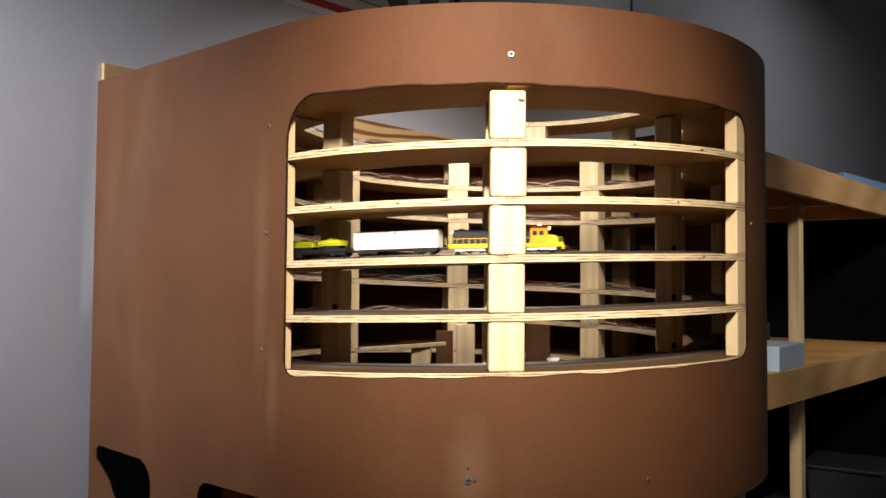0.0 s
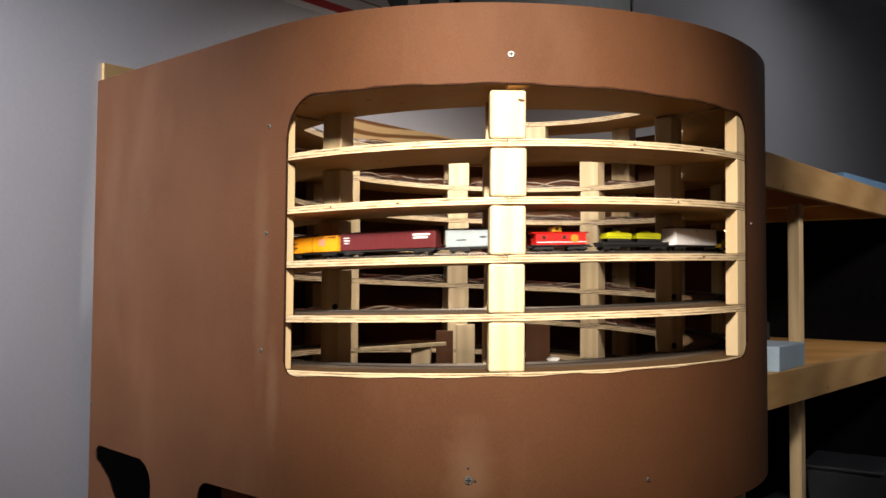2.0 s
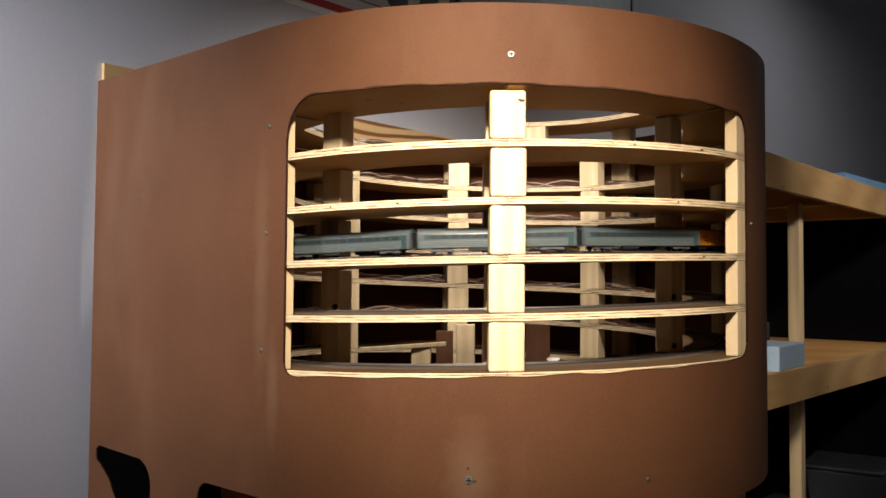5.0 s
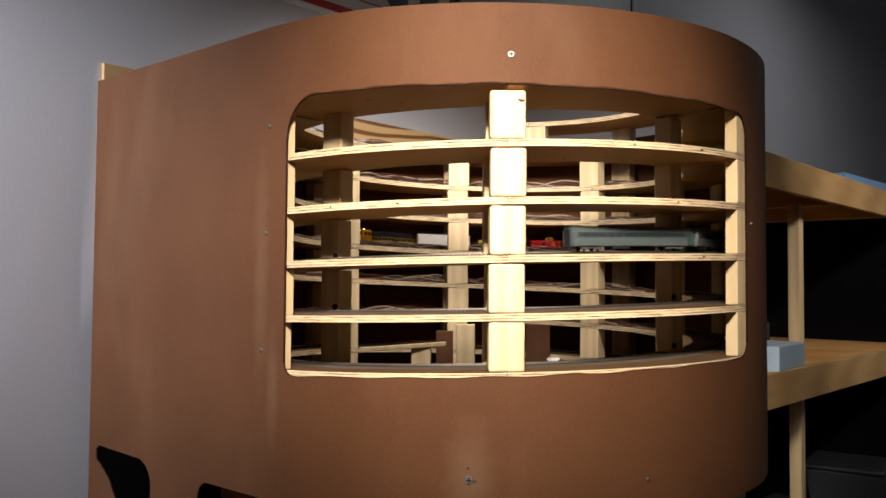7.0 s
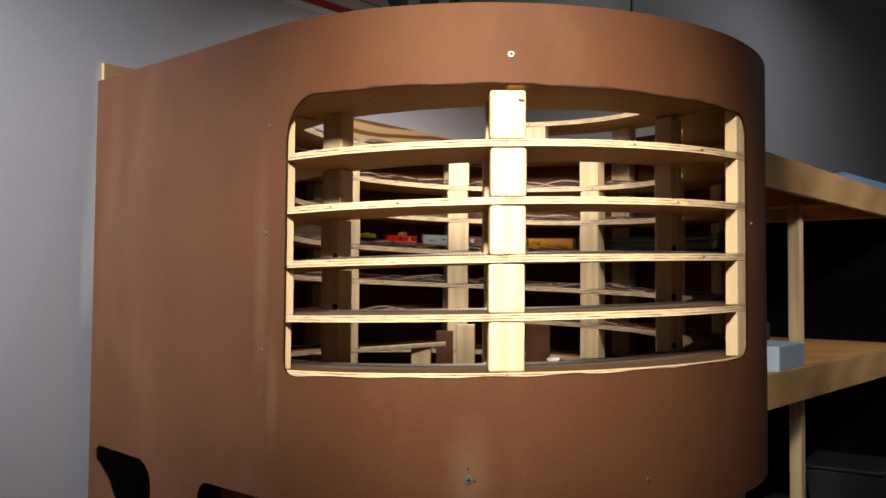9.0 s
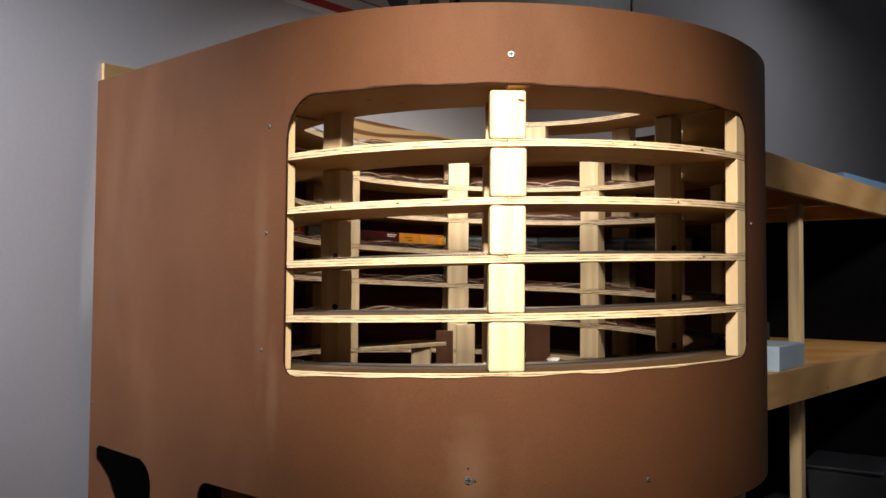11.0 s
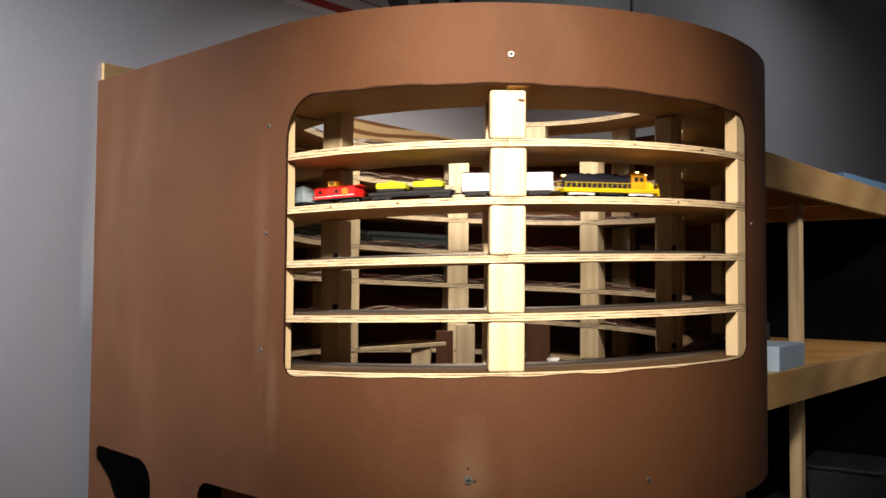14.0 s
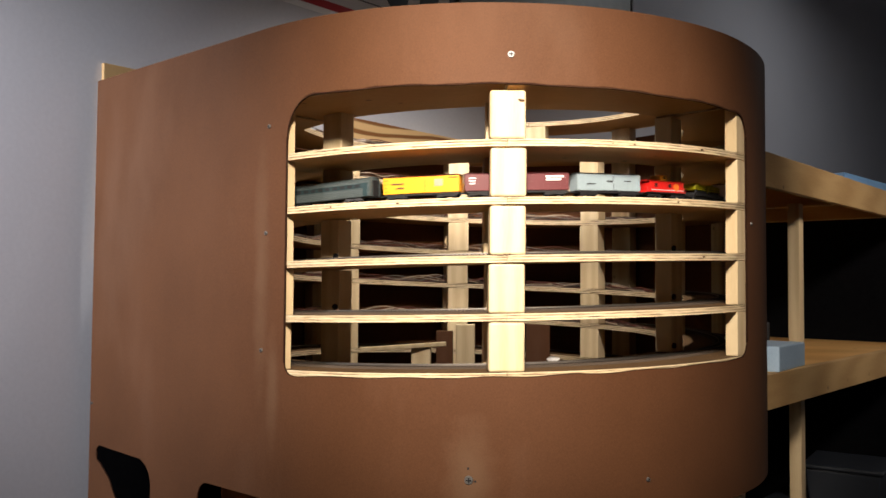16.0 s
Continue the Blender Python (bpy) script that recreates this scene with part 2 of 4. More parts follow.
def cyl(r, h, n=16, r2=None, m=None, bevel=0.0):
    bm = bmesh.new()
    bmesh.ops.create_cone(bm, cap_ends=True, segments=n, radius1=r, radius2=r if r2 is None else r2, depth=h)
    if bevel:
        bmesh.ops.bevel(bm, geom=[e for e in bm.edges if len(e.link_faces) == 2 and e.calc_face_angle(0) > 1.0], offset=bevel, segments=2, affect="EDGES", profile=0.5)
    if m is not None:
        bmesh.ops.transform(bm, matrix=m, verts=bm.verts)
    return bm


def extrude_profile(pts, y0, y1, bevel=0.0):
    """A prism: the profile in x and z, from y0 to y1."""
    bm = bmesh.new()
    f = bm.faces.new([bm.verts.new((x, y0, z)) for x, z in pts])
    r = bmesh.ops.extrude_face_region(bm, geom=[f])
    bmesh.ops.translate(bm, vec=(0, y1 - y0, 0), verts=[v for v in r["geom"] if isinstance(v, bmesh.types.BMVert)])
    bmesh.ops.recalc_face_normals(bm, faces=bm.faces)
    if bevel:
        bmesh.ops.bevel(bm, geom=bm.edges[:], offset=bevel, segments=2, affect="EDGES", profile=0.5)
    return bm


def section_x(pts, x0, x1, bevel=0.0):
    """A prism along x: the section in y and z."""
    bm = bmesh.new()
    f = bm.faces.new([bm.verts.new((x0, y, z)) for y, z in pts])
    r = bmesh.ops.extrude_face_region(bm, geom=[f])
    bmesh.ops.translate(bm, vec=(x1 - x0, 0, 0), verts=[v for v in r["geom"] if isinstance(v, bmesh.types.BMVert)])
    bmesh.ops.recalc_face_normals(bm, faces=bm.faces)
    if bevel:
        bmesh.ops.bevel(bm, geom=bm.edges[:], offset=bevel, segments=2, affect="EDGES", profile=0.5)
    return bm


def tube(path, r, n=5):
    bm = bmesh.new()
    rings = []
    for i, p in enumerate(path):
        a, b = path[max(0, i - 1)], path[min(len(path) - 1, i + 1)]
        t = (Vector(b) - Vector(a)).normalized()
        s = t.cross(Vector((0, 0, 1)))
        s = s.normalized() if s.length > 1e-6 else Vector((1, 0, 0))
        u = s.cross(t)
        rings.append([bm.verts.new(Vector(p) + r * (math.cos(2 * math.pi * k / n) * s + math.sin(2 * math.pi * k / n) * u)) for k in range(n)])
    for a, b in zip(rings, rings[1:]):
        for k in range(n):
            bm.faces.new((a[k], a[(k + 1) % n], b[(k + 1) % n], b[k]))
    bm.faces.new(rings[0][::-1])
    bm.faces.new(rings[-1])
    return bm


# ---- the room: one long wall on which the benchwork stands ----
ROOM = Matrix.Translation((-0.945, -0.115, 0)) @ Matrix(((0.781, 0.6245, 0, 0), (-0.6245, 0.781, 0, 0), (0, 0, 1, 0), (0, 0, 0, 1)))


def in_room(x, y, z, rz=0):
    return ROOM @ pose(x, y, z, 0, 0, rz)


def build_room():
    u1, v0, v1, top = 4.4, -3.4, 8.6, 4.7
    specs = [("wall_long", (-0.155, -0.055, v0 - 0.1, v1 + 0.1)), ("wall_far", (-0.055, u1, v1, v1 + 0.1)), ("wall_rear", (-0.055, u1, v0 - 0.1, v0)), ("wall_side", (u1, u1 + 0.1, v0 - 0.1, v1 + 0.1))]
    for name, (a, b, c, d) in specs:
        w = part(name, box(a, b, c, d, 0, top), WALLPAINT, m=ROOM)
        tagged(w, "plain off-white painted room wall", "wall", kind="structure")
    f = part("floor", box(-0.155, u1 + 0.1, v0 - 0.1, v1 + 0.1, -0.1, 0), CONCRETE, m=ROOM)
    tagged(f, "grey concrete basement floor", "floor", kind="structure")
    c = part("ceiling", box(-0.155, u1 + 0.1, v0 - 0.1, v1 + 0.1, top, top + 0.1), CEILPAINT, m=ROOM)
    tagged(c, "plain white painted ceiling", "ceiling", kind="structure")


build_room()

# ---- the helix ----
R_OUT, R_IN, R_TRACK = 0.6770, 0.4990, 0.5850
PITCH, PLY = 0.1023, 0.0127
STACKS = ((4.2, 4.2), (52.0, 50.9), (101.0, 101.0), (137.5, 139.6), (188.0, 188.0), (229.5, 229.5), (274.0, 274.0), (323.8, 325.2))   # outer and inner block
PHI0, PHI1 = -2021, 894.0


def deck_z(phi):
    """Top of the deck at the running angle phi, in degrees; phi 0 is at the front, on the second turn seen."""
    return H + 0.254 + PITCH * phi / 360.0 + 0.0200 * math.exp(-((phi - 322.0) / 28.0) ** 2) + 0.005 * math.exp(-((phi - 386.0) / 30.0) ** 2)


def ring(r, phi, z):
    a = radians(phi)
    return Vector((r * math.sin(a), -r * math.cos(a), z))


def deck_piece(span=45.0, n=15, wide=0.0, off=0.0):
    """One sector of the ramp: five plies whose edges are slightly uneven, the underside veneer, the top a darker brown.
    """
    bm = bmesh.new()
    slope = PITCH / 360.0
    rows = []
    for i in range(n + 1):
        a = (span * i / n - span / 2) * (0.9985 if i in (0, n) else 1)
        outer, inner = [], []
        for k in range(5):
            wob = 0.0004 * math.sin(i * 1.7 + k * 2.1) + (0.0007 if k % 2 else 0.0)
            for t in (-PLY + k * PLY / 5 + 0.0001, -PLY + (k + 1) * PLY / 5 - 0.0001):
                outer.append((R_OUT - wob, t))
                inner.append((R_IN + wob - wide * max(0.0, math.cos(radians(2 * (a + off)))), t))
        rows.append([bm.verts.new(ring(r, a, t + slope * a)) for r, t in outer + inner[::-1]])
    for a, b in zip(rows, rows[1:]):
        for j in range(20):
            f = bm.faces.new((a[j], b[j], b[(j + 1) % 20], a[(j + 1) % 20]))
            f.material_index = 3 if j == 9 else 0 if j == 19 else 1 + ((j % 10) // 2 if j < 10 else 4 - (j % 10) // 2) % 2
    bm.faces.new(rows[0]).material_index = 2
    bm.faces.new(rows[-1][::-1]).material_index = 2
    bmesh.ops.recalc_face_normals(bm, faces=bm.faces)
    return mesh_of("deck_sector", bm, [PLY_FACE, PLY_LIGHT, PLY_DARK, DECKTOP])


def block_mesh(name, w=0.0635, d=0.038, h=PITCH - PLY - 0.0012, bevel=0.0018):
    bm = box(-w / 2, w / 2, -d / 2, d / 2, 0, h, bevel=bevel, seg=3)
    return mesh_of(name, bm, PINE)


def sweep(prof, phi0, phi1, step=3.0):
    """A strip that climbs with the deck: prof is a closed section of (radius, height above the deck)."""
    n = int((phi1 - phi0) / step)
    vs, fs, k = [], [], len(prof)
    for i in range(n + 1):
        p = phi0 + (phi1 - phi0) * i / n
        vs += [ring(r, p, deck_z(p) + h) for r, h in prof]
    for i in range(n):
        for j in range(k):
            fs.append((i * k + j, i * k + (j + 1) % k, (i + 1) * k + (j + 1) % k, (i + 1) * k + j))
    fs += [tuple(range(k))[::-1], tuple(n * k + j for j in range(k))]
    me = bpy.data.meshes.new("sweep")
    me.from_pydata(vs, [], fs)
    return me


def strip(name, prof, material, parent, label="", phi0=PHI0 + 1, phi1=PHI1 - 1, step=3.0):
    me = sweep(prof, phi0, phi1, step)
    me.materials.append(material)
    return part(name, me, None, parent, label)


def build_helix():
    helix = empty("train_helix", Matrix(), "plywood spiral ramp of a model railway on stacked pine spacer blocks", "model railway helix")
    sector = deck_piece()
    phi = PHI0 + 22.5
    last = deck_piece(35.0, 12)
    part("deck_sector", last, None, helix, m=Matrix.Translation((0, 0, deck_z(876.5))) @ pose(0, 0, 0, 0, 0, 876.5))
    broad = {k: deck_piece(wide=w, off=(k + 180) % 360 - 180) for k, w in ((341.5, 0.036), (386.5, 0.036), (-18.5, 0.020), (26.5, 0.020))}
    while phi < 850:
        part("deck_sector", broad[phi] if phi in broad else sector, None, helix, m=Matrix.Translation((0, 0, deck_z(phi))) @ pose(0, 0, 0, 0, 0, phi))
        phi += 45.0
    plain_block, front_block = block_mesh("spacer_block"), block_mesh("spacer_block", h=PITCH - PLY - 0.0026, bevel=0.0048)
    slim_block, narrow_block = block_mesh("spacer_block", d=0.025), block_mesh("spacer_block", w=0.051)
    rnd = random.Random(4)
    spots = [(r, ang[k] + 360 * turn) for turn in range(-6, 2) for ang in STACKS for k, r in ((0, R_OUT - 0.0195), (1, R_IN + 0.0195))]
    spots = [q for q in spots if not (q[0] < 0.6 and abs(q[1] - 499.6) < 1)] + [(R_IN + 0.0195, 520.0)]
    for r, p in spots:
        if not PHI0 + 6 < p < PHI1 - 360:
            continue
        tall = deck_z(p + 360) - PLY - deck_z(p) - 0.0012
        front = r > 0.6 and abs((p + 180) % 360 - 180) < 20
        mesh = front_block if front else plain_block
        side = min(abs((p - a + 180) % 360 - 180) for a in (52.0, 323.8, 50.9, 325.2)) < 1
        if side:
            mesh = slim_block if r > 0.6 else narrow_block
            r += 0.0065 if r > 0.6 else 0.0
        if not front and abs(tall - (PITCH - PLY)) > 0.003:
            mesh = block_mesh("spacer_block", h=tall, w=0.051 if side and r < 0.6 else 0.0635, d=0.025 if side and r > 0.6 else 0.038)
        o = ring(r, p + rnd.uniform(-0.25, 0.25), deck_z(p))
        part("spacer_block", mesh, None, helix, m=Matrix.Translation(o) @ pose(0, 0, 0, 0, 0, p + rnd.uniform(-1.2, 1.2)))
    strip("cork_roadbed", [(R_TRACK - 0.022, 0.0), (R_TRACK + 0.022, 0.0), (R_TRACK + 0.016, 0.004), (R_TRACK - 0.016, 0.004)], CORK, helix, "dark cork track bed")
    for s in (-1, 1):
        r = R_TRACK + s * 0.00825
        strip("rail", [(r - 0.0006, 0.0055), (r + 0.0006, 0.0055), (r + 0.0005, 0.0078), (r - 0.0005, 0.0078)], RAIL, helix, "thin nickel silver rail")
    vs, fs = [], []
    p = PHI0 + 2
    while p < PHI1 - 2:
        b = len(vs)
        for da in (-0.13, 0.13):
            for r, h in ((R_TRACK - 0.0155, 0.004), (R_TRACK + 0.0155, 0.004), (R_TRACK + 0.0155, 0.0056), (R_TRACK - 0.0155, 0.0056)):
                vs.append(ring(r, p + da, deck_z(p) + h))
        fs += [(b, b + 1, b + 2, b + 3), (b + 7, b + 6, b + 5, b + 4), (b + 1, b + 5, b + 6, b + 2), (b + 3, b + 2, b + 6, b + 7), (b, b + 3, b + 7, b + 4)]
        p += 0.72
    me = bpy.data.meshes.new("ties")
    me.from_pydata(vs, [], fs)
    me.materials.append(TIE)
    tagged(part("tie_row", me, None, helix, "row of dark plastic track ties"), kind="stuff")
    # dark bolt heads low on the inner blocks that flank the opening
    for a, side in ((50.9, -1), (325.2, 1)):
        for turn in range(-4, 1):
            p = a + 360 * turn
            m = Matrix.Translation(ring(R_IN + 0.041, p + side * 1.9, deck_z(p) + 0.014)) @ pose(0, 0, 0, 90, 0, p)
            part("bolt", cyl(0.006, 0.006, 12, bevel=0.001), BLACK, helix, "black bolt head", m=m)
    # knots in the ply edges, and splintered gaps under the front blocks
    for p, dz, w in ((38.6, -0.006, 0.0040), (24.3, -0.004, 0.0022), (-12.6, -0.360, 0.0032), (38.9, -0.720, 0.0036), (20.5, -0.005, 0.0015), (-24.0, -0.361, 0.0025), (33.0, -0.364, 0.0026)):
        turn = round(dz / 0.36) if dz < -0.1 else 0
        q = p + 360 * turn
        bm = cyl(w, 0.0012, 12)
        bmesh.ops.scale(bm, vec=(1.0, 0.45, 1.0), verts=bm.verts)
        part("knot", bm, KNOT, helix, "dark knot in the plywood edge", m=Matrix.Translation(ring(R_OUT, q, deck_z(q) - 0.0060)) @ pose(0, 0, 0, 90, 0, q))
    for turn, a0, a1, h in ((-1, 3.4, 6.6, 0.0030), (-2, 1.7, 5.6, 0.0042), (0, 2.2, 6.5, 0.0014)):
        rr = random.Random(turn + 9)
        bm = bmesh.new()
        n = 12
        lowv, topv = [], []
        for i in range(n + 1):
            a = a0 + (a1 - a0) * i / n + 360 * turn
            z = deck_z(a) + rr.uniform(-0.0012, 0.0006)
            lowv.append(bm.verts.new(ring(R_OUT + 0.0009, a, z)))
            topv.append(bm.verts.new(ring(R_OUT + 0.0009, a, z + h * rr.uniform(0.25, 0.6) * (0.3 + math.sin(math.pi * i / n)))))
        for i in range(n):
            bm.faces.new((lowv[i], lowv[i + 1], topv[i + 1], topv[i]))
        part("split", bm, KNOT, helix, "dark splintered gap under a block")
    bm = cyl(0.0042, 0.0012, 12)
    bmesh.ops.scale(bm, vec=(1.5, 0.6, 1.0), verts=bm.verts)
    part("knot", bm, KNOT, helix, "brown knot in the pine block", m=Matrix.Translation(ring(R_OUT + 0.0008, 6.0, deck_z(6.0) + 0.068)) @ pose(0, 0, 0, 90, 12, 6.5))
    return helix


build_helix()


# ---- the hardboard skin ----
R_SKIN, SKIN = 0.6810, 0.0032
Z_TOP, Z_LOW, Z_FOOT = H + 0.4967, H - 0.4126, H - 0.80
TH_A, TH_B = -38.6, 112.0                  # the curve runs between these angles, the flat part leaves it at the first
FLAT = 0.675


def skin_point(s, z, off):
    """s: arc length in metres from the front, negative to the flat side; off: inward."""
    sa = radians(TH_A) * R_SKIN
    if s >= sa:
        a = s / R_SKIN
        return Vector(((R_SKIN - off) * math.sin(a), -(R_SKIN - off) * math.cos(a), z))
    a = radians(TH_A)
    n = Vector((math.sin(a), -math.cos(a), 0))
    t = Vector((-math.cos(a), -math.sin(a), 0))
    return n * (R_SKIN - off) + t * (sa - s) + Vector((0, 0, z))


def rounded(s, a, b, ra, rb):
    """How far the border of an opening from a to b draws in near its ends."""
    e = 0.0
    if s < a + ra:
        e = max(e, ra - math.sqrt(max(0, ra * ra - (a + ra - s) ** 2)))
    if s > b - rb:
        e = max(e, rb - math.sqrt(max(0, rb * rb - (s - b + rb) ** 2)))
    return e


W_A, W_B = radians(-32.7) * R_SKIN, radians(52.6) * R_SKIN


def window_top(s):
    f = (s - W_A) / (W_B - W_A)
    wave = 0.0012 * math.sin(s * 31) + 0.0016 * math.exp(-((s + 0.01) / 0.02) ** 2)
    return H + 0.3505 - 0.004 * max(0, f - 0.55) / 0.45 + wave - rounded(s, W_A, W_B, 0.074, 0.044)


def window_low(s):
    wave = 0.0012 * math.sin(s * 43 + 1)
    return H - 0.1618 + 0.02105 * s / R_SKIN + wave + rounded(s, W_A, W_B, 0.022, 0.028)


def skin_spans(s):
    """The stretches of height that are solid at s."""
    sa = radians(TH_A) * R_SKIN
    f = sa - s
    if W_A <= s <= W_B:
        lo, hi, band = window_low(s), window_top(s), 0.0030 + 0.0008 * math.sin(s * 90)
        return [(Z_LOW, lo - 0.0012), (lo - 0.0012, lo), (hi, hi + band), (hi + band, Z_TOP)]
    if W_A - 0.0028 <= s < W_A or W_B < s <= W_B + 0.0028:
        e = W_A if s <= W_A else W_B
        return [(Z_LOW, window_low(e)), (window_low(e), window_top(e)), (window_top(e), Z_TOP)]
    if f < 0.205:
        c = Z_LOW - rounded(-f, -0.205, 9, 0.035, 0.01)
        return [(c, Z_TOP)]
    if 0.39 <= f <= 0.640:
        top = H - 0.402 + 0.008 * (f - 0.39) / 0.26 - rounded(f, 0.39, 0.640, 0.055, 0.018)
        low = H - 0.428 - float(np.interp(0.640 - f, (0.0, 0.020, 0.065, 0.092, 0.145, 0.25), (0.0, 0.010, 0.040, 0.078, 0.100, 0.27)))
        return [(Z_FOOT, min(low, top - 0.004)), (top, Z_TOP)]
    return [(Z_FOOT, Z_TOP)]


def build_skin():
    s0, s1 = radians(TH_A) * R_SKIN - FLAT, radians(TH_B) * R_SKIN
    cuts = set(np.round(np.linspace(s0, s1, 150), 5))
    sa = radians(TH_A) * R_SKIN
    for a, b, ra in ((W_A, W_B, 0.074), (sa - 0.640, sa - 0.39, 0.055), (sa - 0.205, sa + 0.3, 0.036)):
        for e, d in ((a, 1), (b, -1)):
            for k in range(13):
                cuts.add(round(e + d * ra * (1 - math.cos(math.pi / 2 * k / 12)), 5))
            cuts.add(round(e - d * 0.0002, 5))
    cuts |= {round(W_A - 0.0029, 5), round(W_A - 0.0026, 5), round(W_B + 0.0026, 5), round(W_B + 0.0029, 5)}
    cuts = [s0] + sorted(c for c in cuts if s0 + 1e-4 < c < s1 - 1e-4) + [s1]
    bm = bmesh.new()
    cache = {}

    def vert(s, z, off):
        k = (round(s, 6), round(z, 5), off)
        if k not in cache:
            cache[k] = bm.verts.new(skin_point(s, z, off))
        return cache[k]

    for a, b in zip(cuts, cuts[1:]):
        if b - a < 1e-6:
            continue
        mid = (a + b) / 2
        sp = skin_spans(mid)
        pa, pb = skin_spans(a), skin_spans(b)
        for i, (lo, hi) in enumerate(sp):
            la, ha = pa[i] if len(pa) == len(sp) else (lo, hi)
            lb, hb = pb[i] if len(pb) == len(sp) else (lo, hi)
            for off, flip in ((0, False), (SKIN, True)):
                q = [vert(a, la, off), vert(b, lb, off), vert(b, hb, off), vert(a, ha, off)]
                if len(set(q)) == 4:
                    dark = (len(sp) == 4 and i in (1, 2)) or (len(sp) == 3 and i == 1)
                    bm.faces.new(q[::-1] if flip else q).material_index = 2 if flip else (1 if dark else 0)
            for za, zb in ((la, lb), (ha, hb)):
                if (len(sp) == 4 and (i, za == la) in ((0, False), (1, True), (2, False), (3, True))) or len(sp) == 3:
                    continue
                q = [vert(a, za, 0), vert(b, zb, 0), vert(b, zb, SKIN), vert(a, za, SKIN)]
                if len(set(q)) == 4:
                    bm.faces.new(q).material_index = 1
    for e, d in ((s0, 1), (s1, -1)):
        lo, hi = skin_spans(e)[0]
        try:
            bm.faces.new([vert(e, lo, 0), vert(e, hi, 0), vert(e, hi, SKIN), vert(e, lo, SKIN)]).material_index = 1
        except ValueError:
            pass
    # the upright cheeks of the openings
    for e, d in ((W_A, 1), (W_B, -1)):
        lo, hi = window_low(e), window_top(e)
        q = [bm.verts.new(skin_point(e, z, o)) for z, o in ((lo, 0), (hi, 0), (hi, SKIN), (lo, SKIN))]
        bm.faces.new(q).material_index = 1
    skin = empty("fascia", Matrix(), "brown hardboard skin bent round the helix with a rounded opening", "fascia panel")
    part("panel", bm, [HARDBOARD, EDGEBOARD, ROUGHBACK], skin, smooth=35)
    return skin


FASCIA = build_skin()


def screw(p, normal_deg, r, parent, name="screw", label="steel pan-head screw", material=None, tilt=90):
    """A screw head with a cross slot, facing outward at the angle given."""
    bm = cyl(r, 0.003, 18, r2=r * 0.8)
    t = bmesh.new()
    add_box(t, -r * 0.6, r * 0.6, -r * 0.16, r * 0.16, 0.0012, 0.0019, mi=0)
    merge(bm, t, 1)
    t = bmesh.new()
    add_box(t, -r * 0.16, r * 0.16, -r * 0.6, r * 0.6, 0.0012, 0.0018, mi=0)
    merge(bm, t, 1)
    return part(name, bm, [material or STEEL, BLACK], parent, label, m=Matrix.Translation(p) @ pose(0, 0, 0, 90, 0, normal_deg))


def build_screws():
    screw(ring(R_SKIN + 0.0016, 4.4, H + 0.404), 4.4, 0.0064, FASCIA, label="large white-headed screw", material=GALV)
    screw(ring(R_SKIN + 0.0016, -1.5, H - 0.339), -1.5, 0.0080, FASCIA)
    for a, z in ((-1.6, -0.319), (-0.55, -0.341)):
        part("screw_hole", cyl(0.0022, 0.0012, 10), BLACK, FASCIA, "small dark drilled hole", m=Matrix.Translation(ring(R_SKIN, a, H + z)) @ pose(0, 0, 0, 90, 0, a))
    for a, z in ((-37.0, 0.302), (-37.4, 0.095), (-38.2, -0.131), (54.8, 0.127), (26.4, -0.348)):
        screw(ring(R_SKIN + 0.0012, a, H + z), a, 0.0042, FASCIA)
    a = radians(TH_A)
    n, t = Vector((math.sin(a), -math.cos(a), 0)), Vector((-math.cos(a), -math.sin(a), 0))
    screw(n * (R_SKIN + 0.0012) + t * 0.667 + Vector((0, 0, H - 0.298)), TH_A, 0.004, FASCIA)


build_screws()


